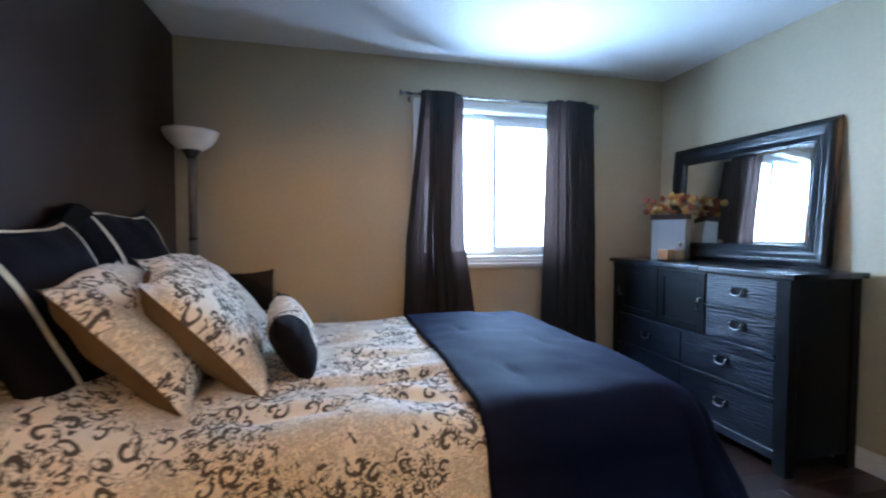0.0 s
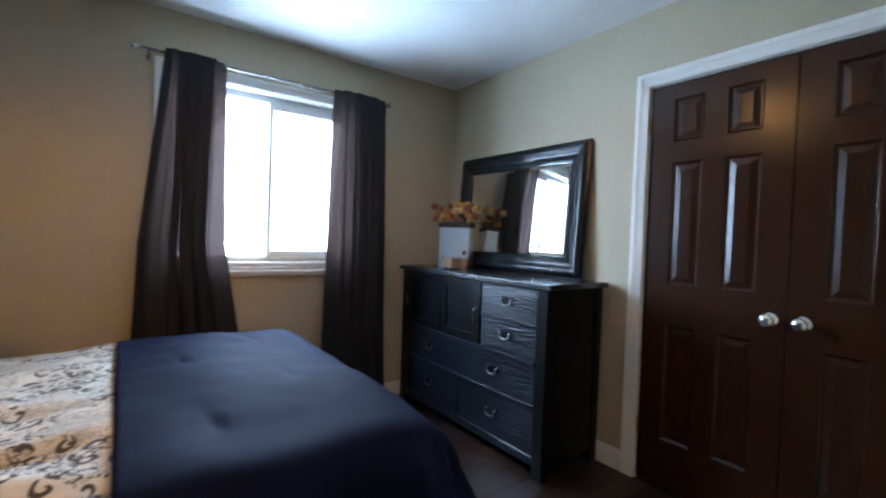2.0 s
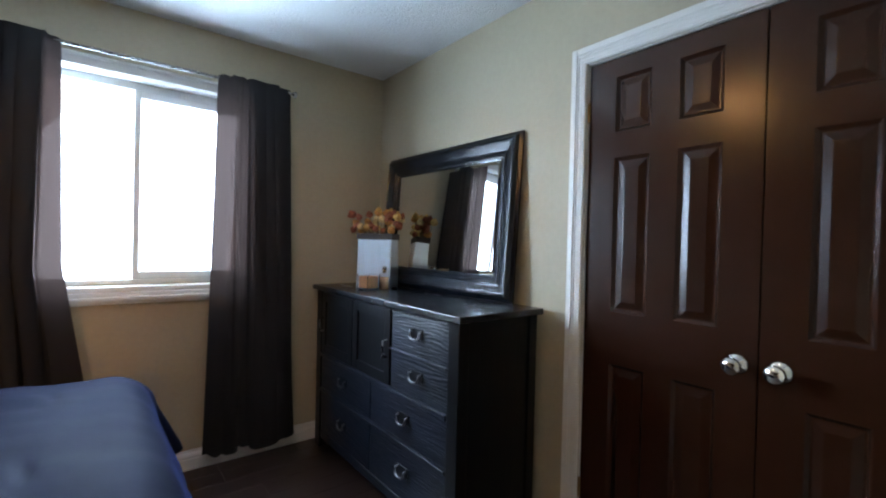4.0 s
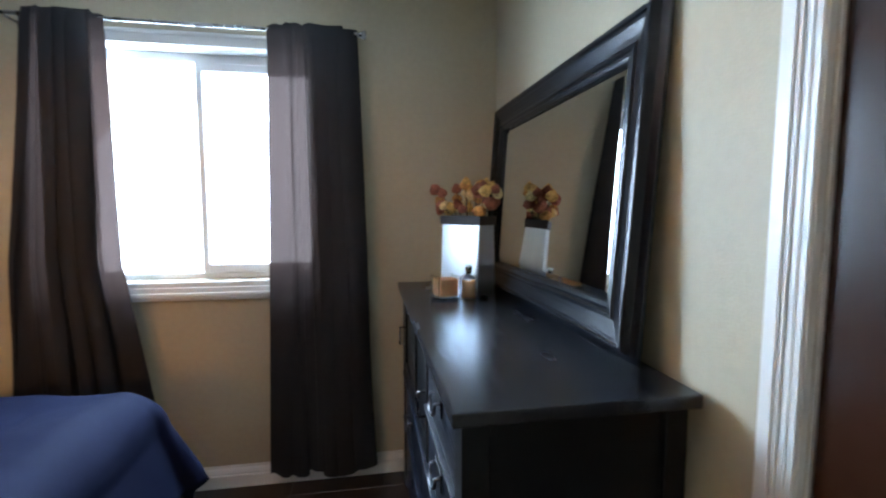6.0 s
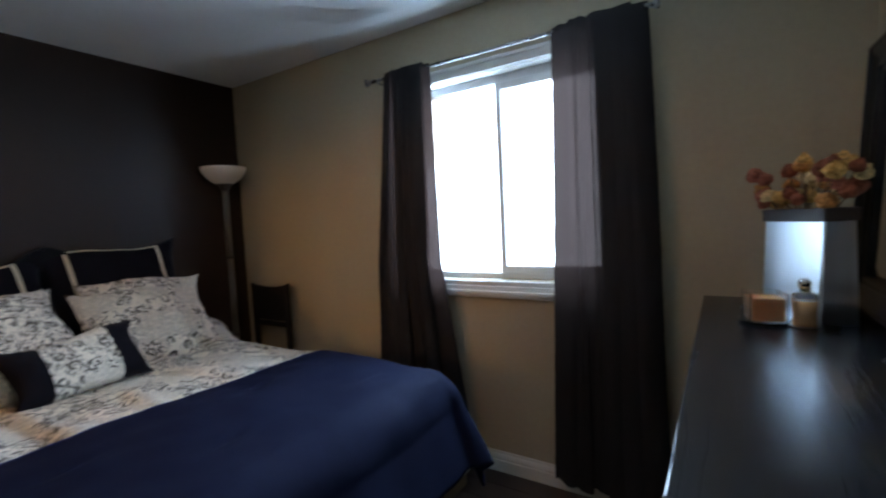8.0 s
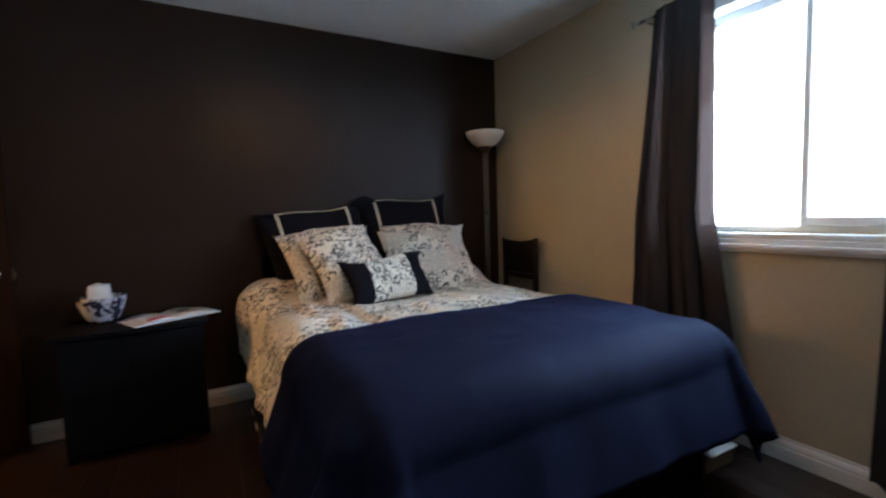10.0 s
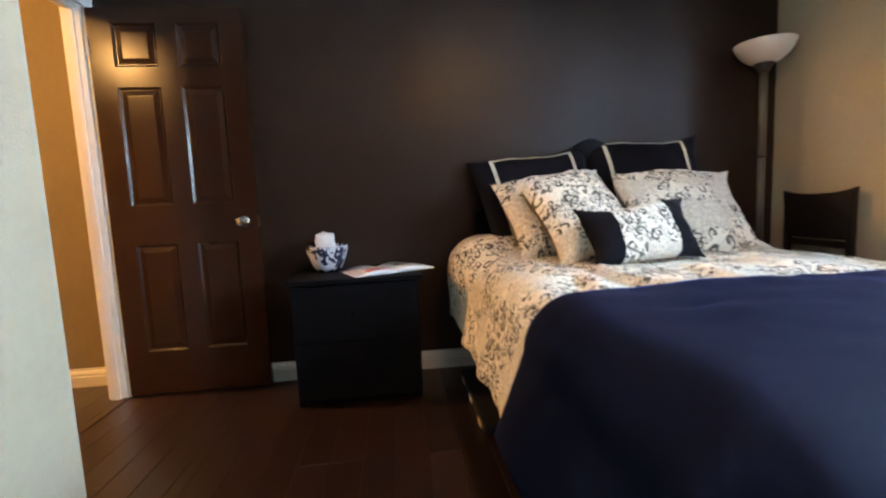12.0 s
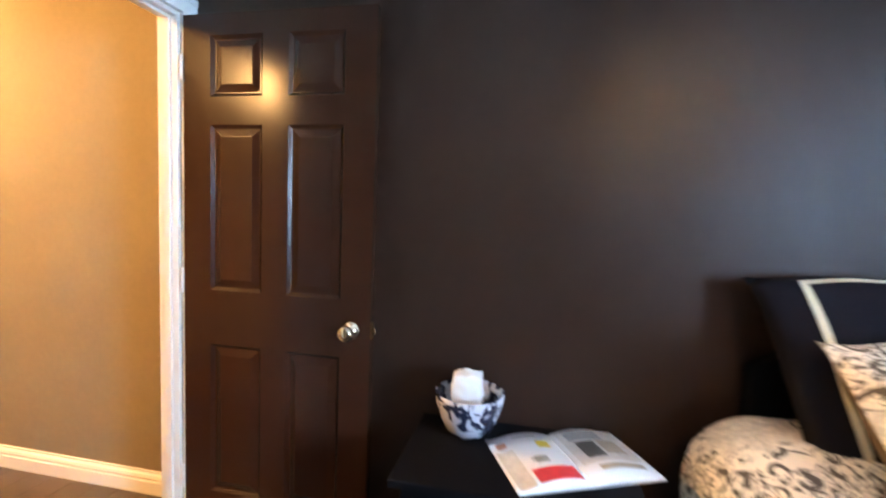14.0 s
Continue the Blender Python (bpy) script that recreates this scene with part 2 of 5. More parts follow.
def scroll_cloth(name, base, ink):
    """Cream cotton printed with dark curling scrolls: spirals round scattered centres, joined by thin leafy strokes."""
    m = cloth(name, base, 0.8, 0.05, wrinkle=6, strength=0.4)
    nt = m.node_tree
    b = nt.nodes["Principled BSDF"]
    ground = b.inputs["Base Color"].links[0].from_socket

    def math_node(op, a, c=None, d=None):
        n = nt.nodes.new("ShaderNodeMath")
        n.operation = op
        for i, v in enumerate((a, c, d)):
            if v is None:
                continue
            if isinstance(v, (int, float)):
                n.inputs[i].default_value = v
            else:
                nt.links.new(v, n.inputs[i])
        return n.outputs[0]

    co = nt.nodes.new("ShaderNodeTexCoord")
    warp = nt.nodes.new("ShaderNodeTexNoise")
    warp.inputs["Scale"].default_value = 9
    nt.links.new(co.outputs["UV"], warp.inputs[0])
    off = nt.nodes.new("ShaderNodeVectorMath")
    off.operation = "MULTIPLY_ADD"
    off.inputs[1].default_value = (0.05, 0.05, 0)
    nt.links.new(warp.outputs["Color"], off.inputs[0])
    nt.links.new(co.outputs["UV"], off.inputs[2])
    def cells(scale):
        """Scattered centres: offset from the nearest one, its distance, the angle round it and three random numbers."""
        sc = nt.nodes.new("ShaderNodeVectorMath")
        sc.operation = "SCALE"
        sc.inputs["Scale"].default_value = scale
        nt.links.new(off.outputs[0], sc.inputs[0])
        v = nt.nodes.new("ShaderNodeTexVoronoi")
        v.voronoi_dimensions = "2D"
        v.inputs["Scale"].default_value = 1.0
        nt.links.new(sc.outputs[0], v.inputs["Vector"])
        sub = nt.nodes.new("ShaderNodeVectorMath")
        sub.operation = "SUBTRACT"
        nt.links.new(sc.outputs[0], sub.inputs[0])
        nt.links.new(v.outputs["Position"], sub.inputs[1])
        sep = nt.nodes.new("ShaderNodeSeparateXYZ")
        nt.links.new(sub.outputs[0], sep.inputs[0])
        rand = nt.nodes.new("ShaderNodeSeparateColor")
        nt.links.new(v.outputs["Color"], rand.inputs[0])
        return v.outputs["Distance"], math_node("ARCTAN2", sep.outputs[1], sep.outputs[0]), rand.outputs

    def curls(scale, turns, width, reach):
        """Comma-shaped scrolls: one tapering spiral arm round each centre."""
        dist, angle, rand = cells(scale)
        sign = math_node("SIGN", math_node("SUBTRACT", rand[0], 0.5))
        phase = math_node("ADD", math_node("MULTIPLY", dist, turns), math_node("MULTIPLY", angle, sign))
        wave = math_node("SINE", math_node("ADD", phase, math_node("MULTIPLY", rand[1], 6.28)))
        line = math_node("GREATER_THAN", wave, math_node("MULTIPLY_ADD", dist, 0.55, width))
        return math_node("MULTIPLY", line, math_node("LESS_THAN", dist, math_node("MULTIPLY_ADD", rand[2], 0.26, reach)))

    # large round damask flowers in grey, ringed by petals
    dist, angle, rand = cells(3.4)
    petals = math_node("MULTIPLY_ADD", math_node("COSINE", math_node("MULTIPLY", angle, 8.0)), 0.05, 0.33)
    bloom = math_node("LESS_THAN", dist, petals)
    rings = math_node("ADD", math_node("MULTIPLY", dist, 70), math_node("MULTIPLY", math_node("COSINE", math_node("MULTIPLY", angle, 8.0)), 2.0))
    big, small = curls(17, 11.5, 0.34, 0.30), curls(36, 9.0, 0.30, 0.28)
    leaf = nt.nodes.new("ShaderNodeTexNoise")
    leaf.inputs["Scale"].default_value, leaf.inputs["Detail"].default_value = 34, 2
    leaf.inputs["Distortion"].default_value = 1.8
    nt.links.new(co.outputs["UV"], leaf.inputs[0])
    bloom_ink = math_node("MULTIPLY", bloom, math_node("GREATER_THAN", math_node("SINE", math_node("MULTIPLY_ADD", leaf.outputs[0], 26.0, rings)), 0.25))
    stroke = math_node("LESS_THAN", math_node("ABSOLUTE", math_node("SUBTRACT", leaf.outputs[0], 0.5)), 0.020)
    patch = nt.nodes.new("ShaderNodeTexNoise")
    patch.inputs["Scale"].default_value = 7
    nt.links.new(co.outputs["UV"], patch.inputs[0])
    dense = math_node("GREATER_THAN", patch.outputs[0], 0.44)
    fine = math_node("MULTIPLY", math_node("MAXIMUM", small, stroke), dense)
    blob = nt.nodes.new("ShaderNodeTexNoise")
    blob.inputs["Scale"].default_value, blob.inputs["Detail"].default_value, blob.inputs["Distortion"].default_value = 24, 1, 2.2
    nt.links.new(off.outputs[0], blob.inputs[0])
    scrolls = math_node("MAXIMUM", math_node("MAXIMUM", big, fine), math_node("GREATER_THAN", blob.outputs[0], 0.69))
    scrolls = math_node("MULTIPLY", scrolls, math_node("SUBTRACT", 1.0, math_node("MULTIPLY", bloom, 0.75)))
    total = math_node("MAXIMUM", math_node("MULTIPLY", bloom_ink, 0.42), scrolls)
    worn = math_node("MULTIPLY", total, 0.90)
    mix = nt.nodes.new("ShaderNodeMix")
    mix.data_type = "RGBA"
    nt.links.new(worn, mix.inputs["Factor"])
    nt.links.new(ground, mix.inputs["A"])
    mix.inputs["B"].default_value = (*ink, 1)
    nt.links.new(mix.outputs["Result"], b.inputs["Base Color"])
    return m


SCROLL = scroll_cloth("scroll_cotton", (0.84, 0.78, 0.67), (0.030, 0.023, 0.020))


def sheer():
    m = bpy.data.materials.new("sheer_curtain")
    m.use_nodes = True
    nt = m.node_tree
    out = nt.nodes["Material Output"]
    b = nt.nodes["Principled BSDF"]
    b.inputs["Base Color"].default_value = (0.0095, 0.0085, 0.0112, 1)
    b.inputs["Roughness"].default_value = 0.75
    co = nt.nodes.new("ShaderNodeTexCoord")
    n = nt.nodes.new("ShaderNodeTexNoise")
    n.inputs["Scale"].default_value = 300
    nt.links.new(co.outputs["Object"], n.inputs[0])
    bp = nt.nodes.new("ShaderNodeBump")
    bp.inputs["Strength"].default_value = 0.2
    nt.links.new(n.outputs[0], bp.inputs["Height"])
    nt.links.new(bp.outputs[0], b.inputs["Normal"])
    tl = nt.nodes.new("ShaderNodeBsdfTranslucent")
    tl.inputs[0].default_value = (0.054, 0.034, 0.030, 1)
    tr = nt.nodes.new("ShaderNodeBsdfTransparent")
    tr.inputs[0].default_value = (0.95, 0.71, 0.64, 1)
    m1, m2 = nt.nodes.new("ShaderNodeMixShader"), nt.nodes.new("ShaderNodeMixShader")
    m1.inputs[0].default_value, m2.inputs[0].default_value = 0.10, 0.0055
    nt.links.new(b.outputs[0], m1.inputs[1])
    nt.links.new(tl.outputs[0], m1.inputs[2])
    nt.links.new(m1.outputs[0], m2.inputs[1])
    nt.links.new(tr.outputs[0], m2.inputs[2])
    nt.links.new(m2.outputs[0], out.inputs[0])
    return m


CURTAIN = sheer()


def glass(name, color=(1, 1, 1), rough=0.0, ior=1.45):
    m = material(name, color, rough)
    b = m.node_tree.nodes["Principled BSDF"]
    b.inputs["Transmission Weight"].default_value, b.inputs["IOR"].default_value = 1.0, ior
    return m


GLASS = glass("clear_glass")
AMBER = material("amber_liquid", (0.80, 0.47, 0.22), 0.25, coat=0.5)
WAX = material("orange_wax", (0.86, 0.42, 0.20), 0.5, spec=0.4, grain=(12, (1, 1, 1), 0.08, 40))
WAX.node_tree.nodes["Principled BSDF"].inputs["Subsurface Weight"].default_value = 0.5
WAX.node_tree.nodes["Principled BSDF"].inputs["Subsurface Radius"].default_value = (0.05, 0.025, 0.012)
MIRROR = material("mirror_glass", (0.72, 0.74, 0.74), 0.01, 1.0)


def glow(name, color, strength):
    m = bpy.data.materials.new(name)
    m.use_nodes = True
    nt = m.node_tree
    nt.nodes.remove(nt.nodes["Principled BSDF"])
    e = nt.nodes.new("ShaderNodeEmission")
    e.inputs[0].default_value, e.inputs[1].default_value = (*color, 1), strength
    nt.links.new(e.outputs[0], nt.nodes["Material Output"].inputs[0])
    return m


DAY = glow("bright_sky", (0.88, 0.95, 1.0), 6.0)
BULB = glow("lit_glass", WARM, 3.0)


# ---- builders ----
def box(bm, x0, x1, y0, y1, z0, z1):
    made = bmesh.ops.create_cube(bm, size=1.0, matrix=Matrix.Translation(((x0 + x1) / 2, (y0 + y1) / 2, (z0 + z1) / 2)) @ Matrix.Diagonal((x1 - x0, y1 - y0, z1 - z0, 1)))
    return made["verts"]


def boxes(*spans):
    bm = bmesh.new()
    for s in spans:
        box(bm, *s)
    return bm


def soften(bm, width, segments=2):
    bmesh.ops.bevel(bm, geom=[e for e in bm.edges if e.is_manifold], offset=width, segments=segments, affect="EDGES", clamp_overlap=True, profile=0.6)
    return bm


def mesh_of(name, bm, mat, smooth=False):
    me = bpy.data.meshes.new(name)
    bmesh.ops.recalc_face_normals(bm, faces=bm.faces)
    bm.to_mesh(me)
    bm.free()
    me.materials.append(mat)
    if smooth:
        me.polygons.foreach_set("use_smooth", [True] * len(me.polygons))
    return me


def thing(name, at, label, category, group="", kind=""):
    root = new(name)
    root.empty_display_size = 0.05
    root.location = at
    return tagged(root, label, category, group, kind)


def root_of(ob):
    while ob.parent:
        ob = ob.parent
    return ob


def part(name, bm, mat, parent, label="", smooth=False):
    """Links bm, in world places, as one mesh under a thing or a part."""
    bmesh.ops.translate(bm, verts=bm.verts, vec=-Vector(root_of(parent).location))
    ob = new(name, mesh_of(name, bm, mat, smooth))
    ob.parent = parent
    return tagged(ob, label)


def solid(name, bm, mat, label, category, kind="", group="", smooth=False):
    ob = new(name, mesh_of(name, bm, mat, smooth))
    return tagged(ob, label, category, group, kind)


def lathe(profile, at=(0, 0, 0), n=32):
    """A turned shape from (radius, height) pairs about the vertical through at."""
    bm = bmesh.new()
    rings = []
    for r, z in profile:
        rings.append([bm.verts.new((at[0] + r * math.cos(2 * math.pi * i / n), at[1] + r * math.sin(2 * math.pi * i / n), at[2] + z)) for i in range(n)])
    for a, b in zip(rings, rings[1:]):
        for i in range(n):
            bm.faces.new((a[i], a[(i + 1) % n], b[(i + 1) % n], b[i]))
    bm.faces.new(rings[0][::-1])
    bm.faces.new(rings[-1])
    bmesh.ops.remove_doubles(bm, verts=bm.verts, dist=1e-5)
    return bm


def turned(bm, m):
    bmesh.ops.transform(bm, matrix=m, verts=bm.verts)
    return bm


def moulding(profile, axis, a, b, at, flip=1):
    """A strip of the outline profile (out, up) drawn from a to b along an axis; at: the other coordinates of the wall line."""
    bm = bmesh.new()
    ends = []
    for s in (a, b):
        if axis == "x":
            ends.append([bm.verts.new((s, at[0] + flip * o, at[1] + u)) for o, u in profile])
        elif axis == "y":
            ends.append([bm.verts.new((at[0] + flip * o, s, at[1] + u)) for o, u in profile])
    n = len(profile)
    for i in range(n):
        bm.faces.new((ends[0][i], ends[0][(i + 1) % n], ends[1][(i + 1) % n], ends[1][i]))
    bm.faces.new(ends[0])
    bm.faces.new(ends[1][::-1])
    return bm


BASE = [(0, 0), (0.016, 0), (0.016, 0.060), (0.012, 0.066), (0.014, 0.074), (0.010, 0.088), (0.005, 0.096), (0.004, 0.108), (0, 0.108)]


# ---- large structure ----
X0, X1, Y0, Y1, H = -0.20, 3.40, -0.42, 3.45, 2.44
SOUTH, CORNER = 0.27, 1.22


def wall(name, mat, label, *spans):
    return solid(name, boxes(*spans), mat, label, "wall", "structure")


WX0, WX1, WZ0, WZ1 = 1.39, 2.53, 1.03, 2.10
wall("wall_north", BEIGE, "beige painted wall with the window opening", (-0.32, WX0, Y1, 3.62, 0, H), (WX1, 3.52, Y1, 3.62, 0, H), (WX0, WX1, Y1, 3.62, 0, WZ0), (WX0, WX1, Y1, 3.62, WZ1, H))
CY0, CY1, CZ = 0.52, 1.762, 2.04
wall("wall_east", BEIGE, "beige painted wall with the closet opening", (X1, 3.52, CY1, Y1, 0, H), (X1, 3.52, 0.15, CY0, 0, H), (X1, 3.52, CY0, CY1, CZ, H))
wall("wall_closet", BEIGE, "plain wall closing the closet behind its doors", (3.95, 4.05, 0.15, 2.1, 0, H), (3.52, 3.95, 2.0, 2.1, 0, H), (3.52, 3.95, 0.15, 0.25, 0, H))
wall("wall_south", BEIGE, "beige painted wall ending in a corner by the entry", (CORNER, X1, 0.15, SOUTH, 0, H), (CORNER, 1.34, Y0, 0.15, 0, H))
DX0, DX1, DZ = -0.13, 0.635, 2.045
wall("wall_entry", BEIGE, "beige wall with the open bedroom doorway", (-0.505, DX0, -0.505, Y0, 0, H), (DX1, 1.34, -0.505, Y0, 0, H), (DX0, DX1, -0.505, Y0, DZ, H))
wall("wall_west", BROWN, "dark chocolate brown painted accent wall", (-0.32, X0, Y0, Y1, 0, H))
wall("wall_hall_west", HALL_DIMMED, "warm beige hallway wall lit by a lamp", (-0.505, -0.365, -3.0, -0.505, 0, H))
wall("wall_hall_east", HALL_DIMMED, "warm beige hallway wall", (2.30, 2.42, -3.0, -0.505, 0, H))
wall("wall_hall_south", HALL_DIMMED, "warm beige wall at the end of the hallway", (-0.365, 2.30, -3.0, -2.88, 0, H), (1.34, 2.30, -0.505, -0.44, 0, H))
solid("ceiling", boxes((-0.505, 4.05, -3.0, 3.62, H, 2.55)), CEIL, "white textured flat ceiling", "ceiling", "structure")

# baseboards
for name, bm in (
    ("baseboard", moulding(BASE, "x", X0 + 0.02, 3.38, (Y1, 0), -1)),
    ("baseboard", moulding(BASE, "y", 1.842, 3.434, (X1, 0), -1)),
    ("baseboard", moulding(BASE, "y", -0.395, 3.434, (X0, 0), 1)),
    ("baseboard", moulding(BASE, "x", CORNER, X1 - 0.001, (SOUTH, 0), 1)),
    ("baseboard", moulding(BASE, "y", -0.404, SOUTH, (CORNER, 0), -1)),
    ("baseboard", moulding(BASE, "y", -2.86, -0.521, (-0.365, 0), 1)),
    ("baseboard", moulding(BASE, "y", -2.86, -0.521, (2.30, 0), -1)),
    ("baseboard", moulding(BASE, "x", -0.345, 2.28, (-2.88, 0), 1)),
):
    solid(name, bm, TRIM, "white moulded baseboard along the wall", "baseboard", "structure")


# door casings: a board with a stepped face
def casing_board(bm, x0, x1, y0, y1, z0, z1, axis, out):
    """A board on a wall, thicker along its outer edge; out: direction of the room along axis."""
    t = 0.016 * out
    if axis == "x":
        box(bm, min(x0, x0 + t), max(x0, x0 + t), y0, y1, z0, z1)
    else:
        box(bm, x0, x1, min(y0, y0 + t), max(y0, y0 + t), z0, z1)


def closet_trim():
    bm = bmesh.new()
    for y0, y1, z0, z1 in ((CY1, CY1 + 0.072, 0, CZ + 0.072), (CY0 - 0.072, CY0, 0, CZ + 0.072), (CY0, CY1, CZ, CZ + 0.072)):
        box(bm, X1 - 0.016, X1, y0, y1, z0, z1)
    box(bm, X1 - 0.021, X1 - 0.016, CY1 + 0.045, CY1 + 0.070, 0, CZ + 0.070)
    box(bm, X1 - 0.021, X1 - 0.016, CY0 - 0.070, CY0 - 0.045, 0, CZ + 0.070)
    box(bm, X1 - 0.021, X1 - 0.016, CY0 - 0.045, CY1 + 0.045, CZ + 0.045, CZ + 0.070)
    for a, b, lift in ((0.004, 0.013, 0.004), (0.019, 0.029, 0.0025), (0.034, 0.040, 0.004)):
        box(bm, X1 - 0.016 - lift, X1 - 0.016, CY1 + a, CY1 + b, 0, CZ + a)
        box(bm, X1 - 0.016 - lift, X1 - 0.016, CY0 - b, CY0 - a, 0, CZ + a)
        box(bm, X1 - 0.016 - lift, X1 - 0.016, CY0 - b, CY1 + b, CZ + a, CZ + b)
    soften(bm, 0.002, 1)
    solid("trim", bm, TRIM, "white moulded casing round the closet doors", "door casing", "structure")
    solid("trim", boxes((X1, 3.52, CY1 - 0.004, CY1 - 0.001, 0, CZ), (X1, 3.52, CY0 + 0.001, CY0 + 0.004, 0, CZ), (X1, 3.52, CY0 + 0.004, CY1 - 0.004, CZ - 0.004, CZ - 0.001)), TRIM, "white lining of the closet opening", "door jamb", "structure")


def entry_trim():
    for face, out in ((Y0, 1), (-0.505, -1)):
        bm = bmesh.new()
        a, b = (face, face + 0.016) if out > 0 else (face - 0.016, face)
        left = X0 if out > 0 else DX0 - 0.072
        box(bm, left + 0.001, DX0, a, b, 0, DZ)
        box(bm, DX1, DX1 + 0.072, a, b, 0, DZ)
        box(bm, left + 0.001, DX1 + 0.072, a, b, DZ, DZ + 0.072)
        c, d = (b, b + 0.005) if out > 0 else (a - 0.005, a)
        box(bm, left + 0.002, DX1 + 0.070, c, d, DZ + 0.045, DZ + 0.070)
        soften(bm, 0.003, 1)
        solid("trim", bm, TRIM, "white moulded casing round the bedroom doorway", "door casing", "structure")
    jamb = boxes((DX0, DX0 + 0.016, -0.505, Y0, 0, DZ), (DX1 - 0.016, DX1, -0.505, Y0, 0, DZ), (DX0 + 0.016, DX1 - 0.016, -0.505, Y0, DZ - 0.016, DZ),
                 (DX0 + 0.016, DX0 + 0.027, -0.475, -0.445, 0, DZ - 0.016), (DX1 - 0.027, DX1 - 0.016, -0.475, -0.445, 0, DZ - 0.016), (DX0 + 0.027, DX1 - 0.027, -0.475, -0.445, DZ - 0.027, DZ - 0.016))
    solid("trim", soften(jamb, 0.002, 1), TRIM, "white painted door jamb with its stop", "door jamb", "structure")
    solid("threshold", soften(boxes((DX0 + 0.016, DX1 - 0.016, -0.435, -0.405, 0.0005, 0.006)), 0.002, 1), DARK_WOOD, "dark thin wooden threshold strip in the doorway", "threshold", "structure")


closet_trim()
entry_trim()


def knob(parent, x, y, z, sgn, mat, name="door_knob"):
    bm = lathe([(0.0, 0), (0.031, 0), (0.031, 0.004), (0.026, 0.008), (0.012, 0.010), (0.010, 0.030), (0.018, 0.036), (0.027, 0.046), (0.028, 0.056), (0.022, 0.065), (0.0, 0.067)], n=24)
    turned(bm, Matrix.Translation((x, y, z)) @ Matrix.Rotation(radians(90 * sgn), 4, "Y"))
    return part(name, bm, mat, parent, "polished round metal door knob", True)


def six_panel_door(name, face, sgn, y0, y1, label, stile, knob_y):
    """A moulded six-panel leaf in a plane of constant x; its seen face lies at x = face and looks along sgn."""
    z0, z1 = 0.012, 2.03
    thick = 0.035
    root = thing(name, (face, (y0 + y1) / 2, z0), label, "door", kind="structure")
    back = face - sgn * thick
    lo, hi = min(face, back), max(face, back)
    mid = 0.10
    pw = (y1 - y0 - 2 * stile - mid) / 2
    cols = ((y0 + stile, y0 + stile + pw), (y1 - stile - pw, y1 - stile))
    rows = ((0.25, 0.83), (1.035, 1.64), (1.74, 1.955))
    bm = boxes((lo, hi, y0, cols[0][0], z0, z1), (lo, hi, cols[1][1], y1, z0, z1))
    edges = [z0, *[z for r in rows for z in r], z1]
    for a, b in zip(edges[0::2], edges[1::2]):
        box(bm, lo, hi, cols[0][0], cols[1][1], a, b)
    for a, b in rows:
        box(bm, lo, hi, cols[0][1], cols[1][0], a, b)
    bmesh.ops.remove_doubles(bm, verts=bm.verts, dist=1e-5)
    part("door_frame", bm, DOOR, root)
    for ya, yb in cols:
        for za, zb in rows:
            bm = bmesh.new()
            for side in (1, -1):
                f = face if side > 0 else back
                rings = []
                for inset, depth in ((0, 0), (0.004, 0.003), (0.012, 0.010), (0.017, 0.010), (0.040, 0.003), (0.044, 0.0025)):
                    x = f - sgn * side * depth
                    rings.append([bm.verts.new((x, y, z)) for y, z in ((ya + inset, za + inset), (yb - inset, za + inset), (yb - inset, zb - inset), (ya + inset, zb - inset))])
                for a, b in zip(rings, rings[1:]):
                    for i in range(4):
                        bm.faces.new((a[i], a[(i + 1) % 4], b[(i + 1) % 4], b[i]))
                bm.faces.new(rings[-1])
            part("panel", bm, DOOR, root)
    knob(root, face, knob_y, 0.93, sgn, CHROME)
    return root


entry_door = six_panel_door("door_1", -0.118, 1, -0.398, 0.345, "dark brown six-panel bedroom door, standing open against the wall", 0.112, 0.277)
knob(entry_door, -0.153, 0.277, 0.93, -1, CHROME)
part("latch_bolt", soften(boxes((-0.142, -0.129, 0.347, 0.360, 0.918, 0.942)), 0.002, 1), CHROME, entry_door, "chrome latch bolt")
part("latch_plate", boxes((-0.146, -0.125, 0.345, 0.347, 0.90, 0.96)), BRASS, entry_door, "small brass latch plate")
for z in (0.25, 1.02, 1.80):
    bm = lathe([(0.006, 0), (0.006, 0.09)], (-0.112, -0.402, z), 10)
    part("hinge", bm, TRIM, entry_door, "white painted butt hinge")
closet_south = six_panel_door("door_2", 3.404, -1, CY0 + 0.008, 1.139, "closed dark brown six-panel closet door", 0.115, 1.085)
closet_north = six_panel_door("door_3", 3.404, -1, 1.143, CY1 - 0.008, "closed dark brown six-panel closet door", 0.115, 1.197)
for root, y in ((closet_north, CY1 - 0.007), (closet_south, CY0 + 0.007)):
    for z in (0.25, 1.80):
        part("hinge", lathe([(0.006, 0), (0.006, 0.08)], (3.399, y, z), 10), BRASS, root, "brass butt hinge")


